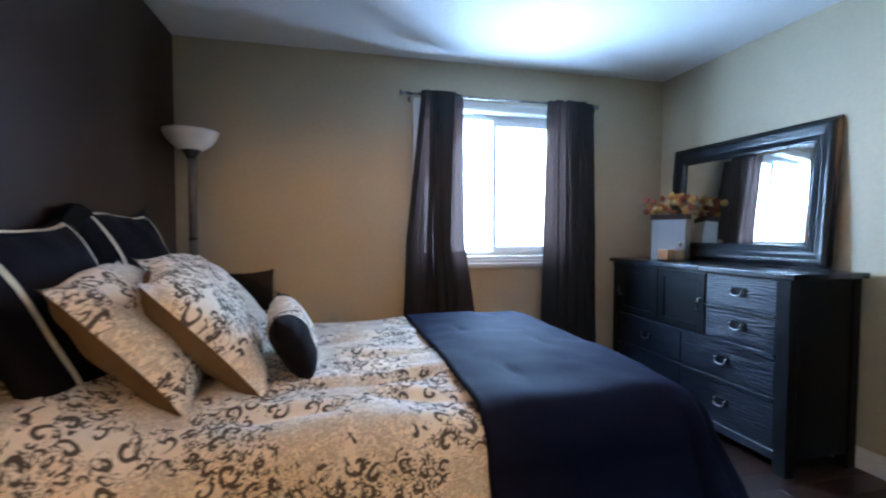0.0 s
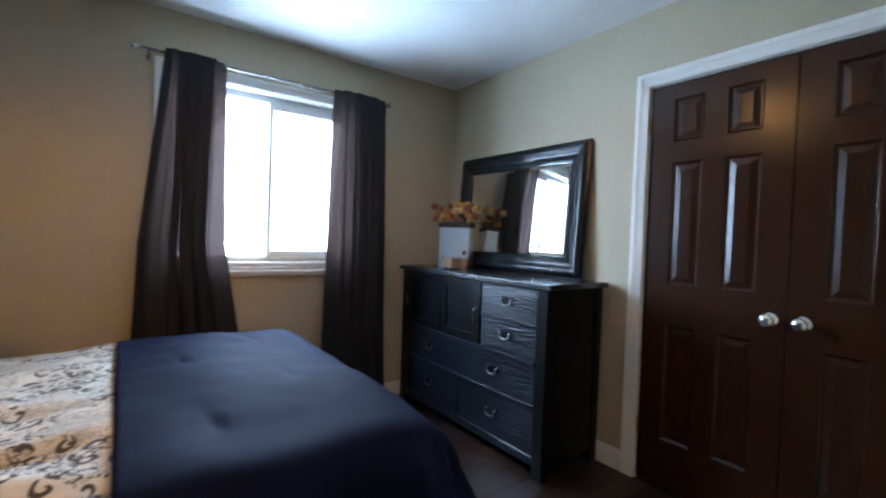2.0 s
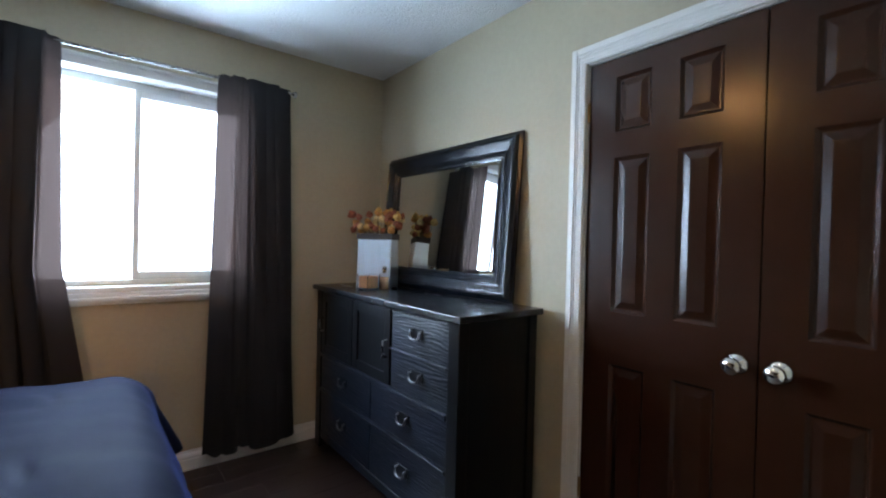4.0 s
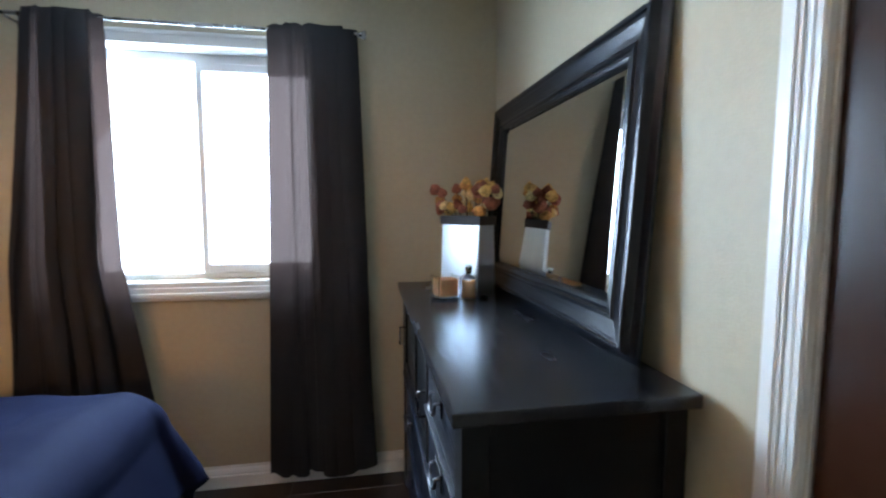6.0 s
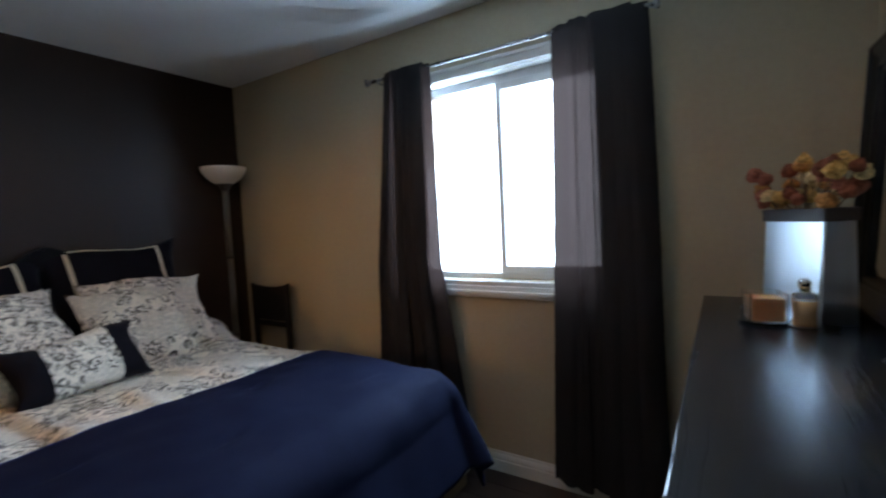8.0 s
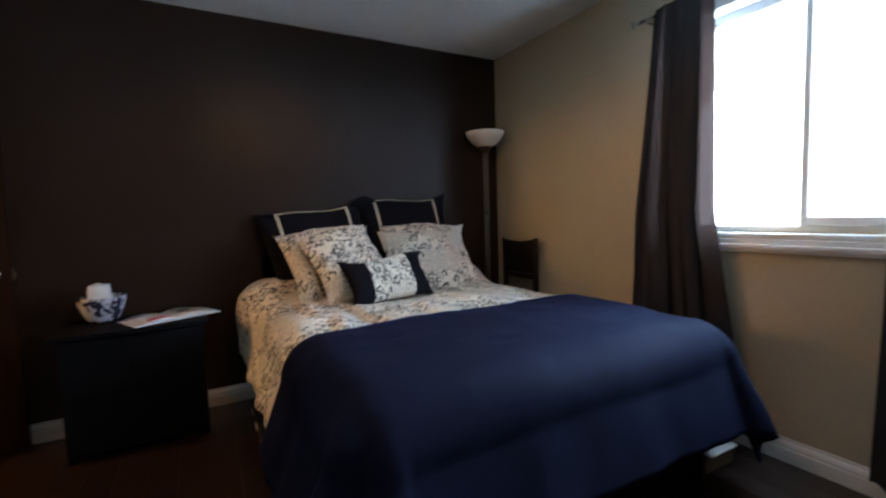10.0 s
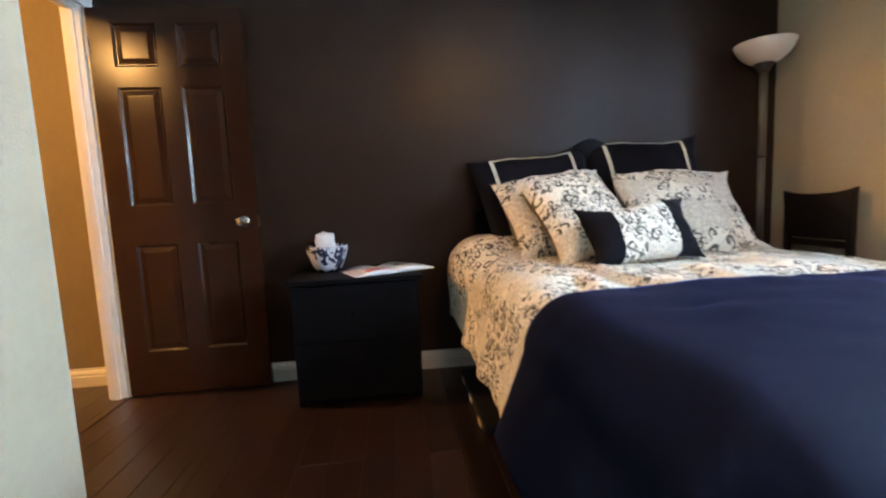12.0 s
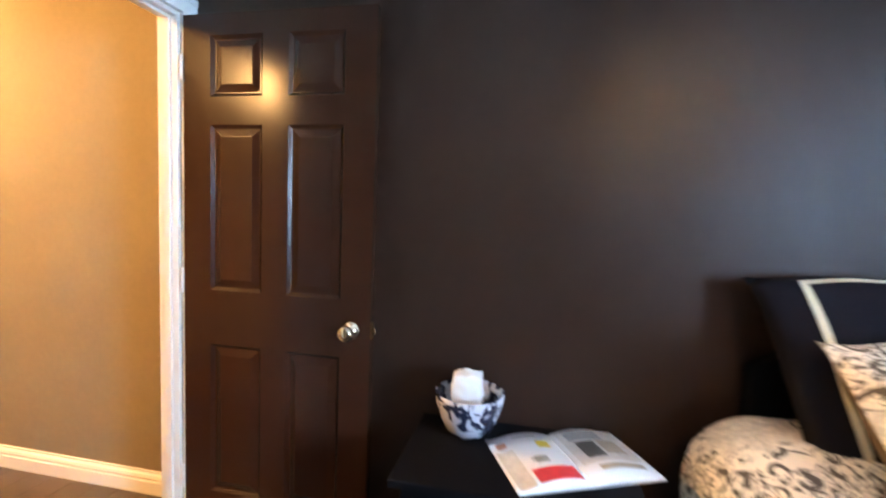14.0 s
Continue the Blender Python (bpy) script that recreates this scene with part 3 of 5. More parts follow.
# window
def window():
    root = thing("window_1", (1.97, Y1, WZ0), "bright sliding vinyl window with white frame and sill", "window", kind="structure")
    f = 3.53
    bm = boxes((WX0, WX0 + 0.035, f, f + 0.06, WZ0, WZ1), (WX1 - 0.035, WX1, f, f + 0.06, WZ0, WZ1), (WX0 + 0.035, WX1 - 0.035, f, f + 0.06, WZ1 - 0.045, WZ1), (WX0 + 0.035, WX1 - 0.035, f, f + 0.06, WZ0, WZ0 + 0.03))
    part("window_frame", soften(bm, 0.004, 1), VINYL, root)
    bm = boxes((1.955, 1.985, f - 0.012, f + 0.03, WZ0 + 0.03, WZ1 - 0.045), (WX1 - 0.060, WX1 - 0.035, f - 0.012, f + 0.03, WZ0 + 0.03, WZ1 - 0.045), (1.985, WX1 - 0.060, f - 0.012, f + 0.03, WZ0 + 0.03, WZ0 + 0.07), (1.985, WX1 - 0.060, f - 0.012, f + 0.03, WZ1 - 0.085, WZ1 - 0.045))
    part("sash", soften(bm, 0.003, 1), VINYL, root, "white sliding sash")
    for a, b, y in ((WX0 + 0.035, 1.955, f + 0.035), (1.985, WX1 - 0.060, f + 0.008)):
        p = part("pane", boxes((a, b, y, y + 0.004, WZ0 + 0.03, WZ1 - 0.045)), GLASS, root, "clear glass pane")
        p.visible_shadow = False
    bm = boxes((WX0 - 0.065, WX0, Y1 - 0.016, Y1, WZ0, WZ1 + 0.062), (WX1, WX1 + 0.065, Y1 - 0.016, Y1, WZ0, WZ1 + 0.062), (WX0, WX1, Y1 - 0.016, Y1, WZ1, WZ1 + 0.062), (WX0 - 0.062, WX1 + 0.062, Y1 - 0.022, Y1 - 0.016, WZ1 + 0.04, WZ1 + 0.06))
    part("window_casing", soften(bm, 0.003, 1), TRIM, root)
    bm = boxes((WX0 - 0.060, WX1 + 0.060, Y1 - 0.016, f, WZ0 - 0.026, WZ0 - 0.001))
    part("window_sill", soften(bm, 0.006, 2), TRIM, root)
    bm = boxes((WX0 - 0.066, WX1 + 0.066, Y1 - 0.026, Y1, WZ0 - 0.050, WZ0 - 0.027), (WX0 - 0.072, WX1 + 0.072, Y1 - 0.040, Y1, WZ0 - 0.071, WZ0 - 0.0505), (WX0 - 0.066, WX1 + 0.066, Y1 - 0.022, Y1, WZ0 - 0.088, WZ0 - 0.0715))
    part("apron", soften(bm, 0.004, 2), TRIM, root, "stepped white moulding under the sill")
    bm = boxes((WX0, WX0 + 0.004, Y1, f, WZ0, WZ1 - 0.004), (WX1 - 0.004, WX1, Y1, f, WZ0, WZ1 - 0.004), (WX0, WX1, Y1, f, WZ1 - 0.004, WZ1))
    part("reveal", bm, TRIM, root)


window()
bm = bmesh.new()
box(bm, -12, 16, 14, 14.1, -8, 14)
solid("backdrop", bm, DAY, "blown-out bright daylight outside the window", "backdrop", "structure")


# ---- curtains and rod ----
def rod():
    root = thing("curtain_rod", (1.985, 3.36, 2.165), "brushed pewter curtain rod with flared finials above the window", "curtain rod")
    z, y = 2.165, 3.36
    side = Matrix.Rotation(radians(90), 4, "Y")
    part("pole", turned(lathe([(0.0085, -0.70), (0.0085, 0.70)], n=16), Matrix.Translation((1.985, y, z)) @ side), PEWTER, root, smooth=True)
    fin = [(0.0, 0), (0.010, 0), (0.010, 0.010), (0.014, 0.014), (0.011, 0.022), (0.010, 0.034), (0.014, 0.046), (0.021, 0.056), (0.022, 0.060), (0.016, 0.066), (0.0, 0.068)]
    part("finial", turned(lathe(fin, n=20), Matrix.Translation((2.685, y, z)) @ side), PEWTER, root, smooth=True)
    part("finial", turned(lathe(fin, n=20), Matrix.Translation((1.285, y, z)) @ Matrix.Rotation(radians(-90), 4, "Y")), PEWTER, root, smooth=True)
    for x in (1.30, 2.67):
        bm = boxes((x - 0.010, x + 0.010, Y1 - 0.005, Y1, z - 0.035, z + 0.030), (x - 0.005, x + 0.005, y + 0.004, Y1 - 0.005, z - 0.016, z - 0.008))
        part("bracket", soften(bm, 0.002, 1), PEWTER, root)


def curtain(label, sheer_to, slit, top, mid, bottom, seed):
    """A gathered sheer panel. sheer_to: share of its width that hangs single over the glass; slit: where it hangs single once more; top, mid, bottom: (inner x, outer x) at three heights."""
    bm = bmesh.new()
    nu, nv = 200, 44

    def gather(u):
        """How tightly the cloth is gathered: single and nearly flat over the glass and in one narrow slit, folded elsewhere."""
        def ramp(a, b):
            k = min(1.0, max(0.0, (u - a) / (b - a)))
            return k * k * (3 - 2 * k)
        return 0.12 + 0.88 * (ramp(sheer_to, sheer_to + 0.05) - ramp(slit - 0.10, slit - 0.055) + ramp(slit + 0.055, slit + 0.10)) * min(1.0, (1 - u) / 0.08 + 0.4)

    rows = []
    for j in range(nv + 1):
        v = j / nv
        z = 2.195 - v * (2.195 - 0.085)
        if v < 0.5:
            a = v / 0.5
            x_in, x_out = top[0] + (mid[0] - top[0]) * a, top[1] + (mid[1] - top[1]) * a
        else:
            a = (v - 0.5) / 0.5
            x_in, x_out = mid[0] + (bottom[0] - mid[0]) * a, mid[1] + (bottom[1] - mid[1]) * a
        row = []
        for i in range(nu + 1):
            u = i / nu
            flat = gather(u)
            ph = (u + 0.035 * math.sin(u * 7 + seed) + 0.018 * math.sin(u * 17 + 2 * seed)) * 2 * math.pi * 6.2 + 0.9 * math.sin(u * 13 + seed) + 1.7 * noise.noise(Vector((u * 4, v * 1.6, seed))) + 0.35 * math.sin(v * 5 + seed + u * 3)
            hang = 0.55 + 0.45 * min(1, v * 3)
            y = 3.352 + (0.027 * math.sin(ph) * flat + 0.010 * math.sin(u * 9 + v * 4 + seed) * (1 - flat) * v) * hang
            x = x_in + (x_out - x_in) * u + 0.058 * math.sin(ph + 1.57 + 0.4 * math.sin(3 * u + seed)) * flat * (0.75 + 0.25 * math.sin(u * 21))
            zz = z + (0.016 * math.sin(u * 14 + seed) + 0.008 * math.sin(u * 40)) * v ** 8
            zz += (0.004 * math.sin(u * 23 + seed) + 0.003 * math.sin(u * 51 + 2 * seed) - 0.022 * (2 * u - 1) ** 6) * (1 - v) ** 24
            if v < 0.03:
                y = 3.36 + (y - 3.36) * 0.35 + 0.012 * (1 if v > 0.001 else 0.2) * -1
            row.append(bm.verts.new((x, y, zz)))
        rows.append(row)
    for a, b in zip(rows, rows[1:]):
        for i in range(nu):
            bm.faces.new((a[i], a[i + 1], b[i + 1], b[i]))
    return solid("curtain", bm, CURTAIN, label, "curtain", group="curtains at the window", smooth=True)


rod()
curtain("dark brown sheer curtain hanging gathered from the rod", 0.20, 0.73, (1.665, 1.345), (1.680, 1.235), (1.84, 1.20), 3)
curtain("dark brown sheer curtain hanging straight beside the dresser", 0.27, 0.39, (2.322, 2.685), (2.300, 2.730), (2.275, 2.765), 8)


# ---- bed ----
BX1, BYS, BYN, BED_Z = 1.95, 1.485, 2.995, 0.62
BYC = (BYS + BYN) / 2


def drape(x0, x1, ys, yn, top, over, x_end, r, flare, step, seed, ripple=1.0, dents=(), head=False):
    """Cloth laid over a flat rectangle, hanging over its south, north and (over[2]) foot edges, with soft ripples."""
    bm = bmesh.new()
    uv = bm.loops.layers.uv.new("UVMap")
    xs = np.arange(x0, (x_end or x1 + over[2]) + 1e-6, step)
    ysamp = np.arange(ys - over[0], yn + over[1] + 1e-6, step)
    grid = []
    for px in xs:
        row = []
        for py in ysamp:
            ex = max(0.0, px - (x1 - r * 0.75))
            ey = 0.0
            if py < ys + r * 0.75:
                ey = py - (ys + r * 0.75)
            elif py > yn - r * 0.75:
                ey = py - (yn - r * 0.75)
            d = math.hypot(ex, ey)
            bx, by = min(px, x1 - r * 0.75), min(max(py, ys + r * 0.75), yn - r * 0.75)
            quarter = r * math.pi / 2
            if d < quarter:
                h, v = r * math.sin(d / r), r * (1 - math.cos(d / r))
            else:
                h, v = r + flare * (d - quarter), r + (d - quarter) * math.sqrt(1 - flare * flare)
            ox, oy = (ex / d, ey / d) if d > 1e-6 else (0.0, 0.0)
            amount = min(1.0, max(0.0, (d - 0.08) / 0.35))
            along = (by * abs(ox) + bx * abs(oy)) * 1.0 + 0.55 * math.atan2(ox, abs(oy) + 1e-9)
            wob = ripple * amount * (0.022 * math.sin(along * 17 + seed) + 0.014 * math.sin(along * 31 + 2 * seed))
            corner = amount * (0.045 * math.sin(6 * math.atan2(ox, abs(oy) + 1e-9)) + 0.030 * math.exp(-((math.atan2(ox, abs(oy) + 1e-9) - 1.05) / 0.10) ** 2)) * (1 if ex > 0 and ey else 0)
            n = noise.noise(Vector((px * 3.1 + seed, py * 3.1, 0.3)))
            n2 = noise.noise(Vector((px * 9 + seed, py * 9, 1.3)))
            z = top - v + (0.016 * n + 0.005 * n2) * (1 - 0.6 * amount) * (1.7 if head else 1.0)
            mid_bulge = 1 - ((by - (ys + yn) / 2) / ((yn - ys) / 2)) ** 2
            z += 0.018 * mid_bulge
            for tx, ty in dents:
                q = (px - tx + 0.15 * (py - ty)) ** 2 / 0.00035 + (py - ty) ** 2 / 0.0042
                z -= 0.010 * math.exp(-q) + 0.002 * math.exp(-q / 10)
            if head:
                near = min(1.0, max(0.0, (0.36 - px) / 0.30)) ** 1.3
                z += 0.10 * near * (1 - 0.5 * amount)
                h += 0.075 * near * math.exp(-((d - 0.20) / 0.16) ** 2)
            if head:
                for cx0, cy0, slope, length, size in ((0.92, 1.90, 0.10, 0.26, 0.022), (1.02, 1.72, -0.16, 0.20, 0.018), (0.85, 2.45, 0.25, 0.30, 0.014), (0.62, 1.68, 0.05, 0.22, 0.016), (1.00, 2.18, -0.08, 0.22, 0.014)):
                    across = py - cy0 - slope * (px - cx0) - 0.02 * noise.noise(Vector((px * 9, cy0, 0)))
                    fade = math.exp(-((px - cx0) / length) ** 4)
                    z += size * fade * (math.exp(-(across / 0.035) ** 2) - 0.8 * math.exp(-((across + 0.055) / 0.03) ** 2))
            z = max(z, 0.02)
            row.append((bm.verts.new((bx + ox * (h + wob + corner), by + oy * (h + wob + corner), z)), px, py))
        grid.append(row)
    for a, b in zip(grid, grid[1:]):
        for i in range(len(ysamp) - 1):
            quad = (a[i], b[i], b[i + 1], a[i + 1])
            f = bm.faces.new([q[0] for q in quad])
            for loop, q in zip(f.loops, quad):
                loop[uv].uv = (q[1], q[2])
    return bm


def bed():
    root = thing("bed", (0.9, BYC, 0), "queen bed with dark carved headboard against the brown wall", "bed")
    bm = bmesh.new()
    n = 48
    pts = []
    for i in range(n + 1):
        s = i / n * 2 - 1
        z = 1.02 + 0.26 * math.exp(-(s / 0.40) ** 2) + 0.035 * math.cos(s * math.pi * 2.0) * (1 - abs(s)) - 0.10 * max(0, abs(s) - 0.75) / 0.25
        pts.append((BYC + s * 0.70, z))
    rings = []
    for x in (-0.182, -0.135):
        rings.append([bm.verts.new((x, y, z)) for y, z in pts] + [bm.verts.new((x, pts[-1][0], 0.25)), bm.verts.new((x, pts[0][0], 0.25))])
    m = len(rings[0])
    for i in range(m):
        bm.faces.new((rings[0][i], rings[0][(i + 1) % m], rings[1][(i + 1) % m], rings[1][i]))
    bm.faces.new(rings[0][::-1])
    bm.faces.new(rings[1])
    bmesh.ops.bevel(bm, geom=[e for e in bm.edges if abs(e.verts[0].co.x - e.verts[1].co.x) < 1e-6], offset=0.008, segments=2, affect="EDGES")
    part("headboard", bm, NIGHT, root, "dark wooden headboard with an arched top")
    for y in (BYC - 0.672, BYC + 0.672):
        part("leg", soften(boxes((-0.178, -0.138, y - 0.024, y + 0.024, 0, 0.249)), 0.004, 1), DARK_WOOD, root)
    for x in (0.15, 1.82):
        for y in (BYS + 0.12, BYN - 0.12):
            part("leg", soften(boxes((x - 0.03, x + 0.03, y - 0.03, y + 0.03, 0, 0.14)), 0.004, 1), BAG, root)
    part("box_spring", soften(boxes((-0.13, BX1 - 0.10, BYS + 0.06, BYN - 0.06, 0.14, 0.36)), 0.02, 2), BLACK_CLOTH, root, "black fabric box spring")
    part("mattress", soften(boxes((-0.13, BX1 - 0.07, BYS + 0.045, BYN - 0.045, 0.362, BED_Z - 0.02)), 0.05, 3), CREAM_TRIM, root)
    # gathered black skirt round three sides
    bm = bmesh.new()
    path = [(-0.10 + i * 0.02, BYS + 0.035) for i in range(100)] + [(BX1 - 0.075, BYS + 0.035 + i * 0.02) for i in range(73)] + [(BX1 - 0.075 - i * 0.02, BYN - 0.035) for i in range(100)]
    low, high = [], []
    for i, (x, y) in enumerate(path):
        w = 0.008 * math.sin(i * 1.3) + 0.004 * math.sin(i * 2.9)
        side = (0, -1) if i < 100 else ((1, 0) if i < 173 else (0, 1))
        low.append(bm.verts.new((x + side[0] * w, y + side[1] * w, 0.045)))
        high.append(bm.verts.new((x, y, 0.37)))
    for i in range(len(path) - 1):
        bm.faces.new((low[i], low[i + 1], high[i + 1], high[i]))
    part("bed_skirt", bm, BLACK_CLOTH, root, "gathered black bed skirt", True)


bed()
bm = drape(-0.10, BX1 - 0.02, BYS, BYN, BED_Z + 0.06, (0.36, 0.34, 0.0), 1.30, 0.12, 0.26, 0.018, 1.7, 0.4, head=True)
comforter = solid("comforter", bm, SCROLL, "cream comforter with dark scroll print spread over the bed", "comforter", smooth=True)
TUFTS = ((1.68, 2.10), (1.69, 2.72), (1.40, 1.80), (1.38, 2.42))
bm = drape(1.185, BX1 + 0.005, BYS - 0.012, BYN + 0.012, BED_Z + 0.078, (0.38, 0.40, 0.36), 0, 0.15, 0.36, 0.016, 4.1, 0.22, TUFTS)
blanket = solid("blanket", bm, NAVY, "navy blue quilted blanket folded across the foot of the bed", "blanket", smooth=True)
for ob, t in ((comforter, 0.010), (blanket, 0.012)):
    sol = ob.modifiers.new("thick", "SOLIDIFY")
    sol.thickness, sol.offset = t, 1.0


# ---- pillows ----
def puff(u, v, w, h, t, pinch=0.10):
    """A point of a stuffed pillow's face: u, v in -1..1."""
    body = max(0.0, (1 - abs(u) ** 2.6)) ** 0.55 * max(0.0, (1 - abs(v) ** 2.6)) ** 0.55
    y = u * w / 2 * (1 - pinch * (1 - v * v) * abs(u) ** 3)
    z = v * h / 2 * (1 - pinch * (1 - u * u) * abs(v) ** 3)
    z += 0.015 * math.sin(3.3 * u + 9 * w + 5 * h) * max(0.0, v) - 0.012 * max(0.0, v) * u * u
    y += 0.009 * math.sin(2.9 * v + 6 * w) * abs(u)
    ear = (abs(u) * abs(v)) ** 7
    y, z = y * (1 + 0.05 * ear), z * (1 + 0.05 * ear)
    body = max(0.0, body + 0.16 * (math.sin(11 * u * v + 4 * u + 9 * w) * (1 - body)) * body)
    return t / 2 * body, y, z


def pillow_mesh(w, h, t, m, u0=-1.0, u1=1.0, n=26, lift=0.0, seed=0.0, off=(0, 0), sides=(1, -1)):
    bm = bmesh.new()
    uv = bm.loops.layers.uv.new("UVMap")
    for side in sides:
        grid = []
        for i in range(n + 1):
            u = u0 + (u1 - u0) * i / n
            row = []
            for j in range(n + 1):
                v = -1 + 2 * j / n
                x, y, z = puff(u, v, w, h, t)
                x += 0.006 * noise.noise(Vector((u * 3 + seed, v * 3, side))) * (1 - max(abs(u), abs(v)) ** 4)
                row.append((bm.verts.new(m @ Vector((side * (x + lift), y, z))), y, z))
            grid.append(row)
        for a, b in zip(grid, grid[1:]):
            for j in range(n):
                quad = (a[j], b[j], b[j + 1], a[j + 1])
                f = bm.faces.new([q[0] for q in quad])
                for loop, q in zip(f.loops, quad):
                    loop[uv].uv = (q[1] + off[0], q[2] + off[1])
    bmesh.ops.remove_doubles(bm, verts=bm.verts, dist=0.0005)
    return bm


def at_lean(x, y, z, lean, yaw=0, roll=0):
    """A pillow's pose: its foot centre at (x, y, z), leaning back by lean degrees towards the wall."""
    return Matrix.Translation((x, y, z)) @ Matrix.Rotation(radians(yaw), 4, "Z") @ Matrix.Rotation(radians(-lean), 4, "Y") @ Matrix.Rotation(radians(roll), 4, "X")


def band(w, h, t, m, u0, u1, v0, v1, n=22):
    """A flat ribbon sewn to a pillow's front, over a range of u and v."""
    bm = bmesh.new()
    nu, nv = (n, 3) if abs(u1 - u0) > abs(v1 - v0) else (3, n)
    grid = [[bm.verts.new(m @ (Vector(puff(u0 + (u1 - u0) * i / nu, v0 + (v1 - v0) * j / nv, w, h, t)) + Vector((0.0045, 0, 0)))) for j in range(nv + 1)] for i in range(nu + 1)]
    for a, b in zip(grid, grid[1:]):
        for j in range(nv):
            bm.faces.new((a[j], b[j], b[j + 1], a[j + 1]))
    return bm


def black_sham(y, z, yaw, roll, lean, x):
    w, h, t = 0.71, 0.63, 0.16
    base = (x, y, z)
    root = thing("pillow", base, "black square sham pillow with a cream ribbon border against the headboard", "pillow", "pillows on the bed")
    m = at_lean(*base, lean, yaw, roll) @ Matrix.Translation((0, 0, h / 2))
    part("cushion", pillow_mesh(w, h, t, m, seed=y), BLACK_SHAM, root, smooth=True)
    for u0, u1, v0, v1 in ((-0.69, 0.69, 0.89, 0.94), (-0.69, 0.69, -0.94, -0.89), (-0.69, -0.63, -0.89, 0.89), (0.63, 0.69, -0.89, 0.89)):
        part("ribbon", band(w, h, t, m, u0, u1, v0, v1), CREAM_TRIM, root, "cream satin ribbon", True)


def print_pillow(x, y, z, w, h, t, lean, yaw, roll, k, label):
    m = at_lean(x, y, z, lean, yaw, roll) @ Matrix.Translation((0, 0, h / 2))
    root = thing("pillow", (x, y, z), label, "pillow", "pillows on the bed")
    part("front", pillow_mesh(w, h, t, m, seed=k, off=(k * 1.37, k * 0.71), sides=(1,)), SCROLL, root, smooth=True)
    part("back", pillow_mesh(w, h, t, m, seed=k, sides=(-1,)), TAN_BACK, root, "plain tan cotton back", True)


TOP = BED_Z + 0.075
black_sham(1.945, TOP - 0.03, 2, 8, 22, 0.085)
black_sham(2.565, TOP + 0.03, -2, 3, 22, 0.055)
print_pillow(0.34, 1.955, TOP, 0.61, 0.515, 0.21, 38, 6, 4, 1, "cream scroll-print pillow leaning on the black sham")
print_pillow(0.52, 2.005, TOP, 0.46, 0.53, 0.20, 39, 8, 7, 2, "cream scroll-print cushion leaning in front of another")
print_pillow(0.35, 2.565, TOP, 0.61, 0.525, 0.17, 38, -5, -2, 3, "cream scroll-print pillow leaning on the black sham")
print_pillow(0.47, 2.43, TOP, 0.50, 0.49, 0.14, 40, -4, -3, 4, "cream scroll-print cushion behind the small accent pillow")


def accent():
    base = (0.68, 2.105, TOP + 0.005)
    w, h, t = 0.50, 0.27, 0.15
    root = thing("accent_pillow", base, "small oblong pillow, scroll print centre with black ends", "pillow", "pillows on the bed")
    m = at_lean(*base, 26, 4, 3) @ Matrix.Translation((0, 0, h / 2))
    part("centre", pillow_mesh(w, h, t, m, -0.50, 0.50, 16, seed=5, off=(3.3, 1.9)), SCROLL, root, smooth=True)
    part("end", pillow_mesh(w, h, t, m, -1.0, -0.50, 14, seed=5), BLACK_SHAM, root, "black end panel", True)
    part("end", pillow_mesh(w, h, t, m, 0.50, 1.0, 14, seed=5), BLACK_SHAM, root, "black end panel", True)


accent()


# ---- dresser ----
DT, DF, DB = 1.010, 2.912, 3.372
DYS, DYN = 1.975, 3.362


def pull(root, y, z):
    """A bail pull: a back plate, two posts and a drooping bail."""
    x = DF + 0.004
    bm = soften(boxes((x - 0.004, x, y - 0.046, y + 0.046, z - 0.020, z + 0.026)), 0.0015, 1)
    plate = part("handle", bm, BLACK_SIDE, root, "dark bail pull")
    bm = bmesh.new()
    pts = []
    for i in range(13):
        a = math.pi * i / 12
        pts.append(Vector((x - 0.016 - 0.006 * math.sin(a), y - 0.036 * math.cos(a), z + 0.012 - 0.034 * math.sin(a) ** 0.45)))
    pts = [Vector((x - 0.003, y - 0.036, z + 0.014)), *pts, Vector((x - 0.003, y + 0.036, z + 0.014))]
    tube(bm, pts, 0.0052)
    part("bail", bm, PULL, plate, smooth=True)


def tube(bm, pts, r, n=8):
    rings = []
    for k, p in enumerate(pts):
        d = (pts[min(k + 1, len(pts) - 1)] - pts[max(k - 1, 0)]).normalized()
        a = d.cross(Vector((0.31, 0.17, 0.93))).normalized()
        b = d.cross(a)
        rr = r[k] if isinstance(r, (list, tuple)) else r
        rings.append([bm.verts.new(p + (a * math.cos(2 * math.pi * i / n) + b * math.sin(2 * math.pi * i / n)) * rr) for i in range(n)])
    for a, b in zip(rings, rings[1:]):
        for i in range(n):
            bm.faces.new((a[i], a[(i + 1) % n], b[(i + 1) % n], b[i]))
    bm.faces.new(rings[0][::-1])
    bm.faces.new(rings[-1])
    return bm


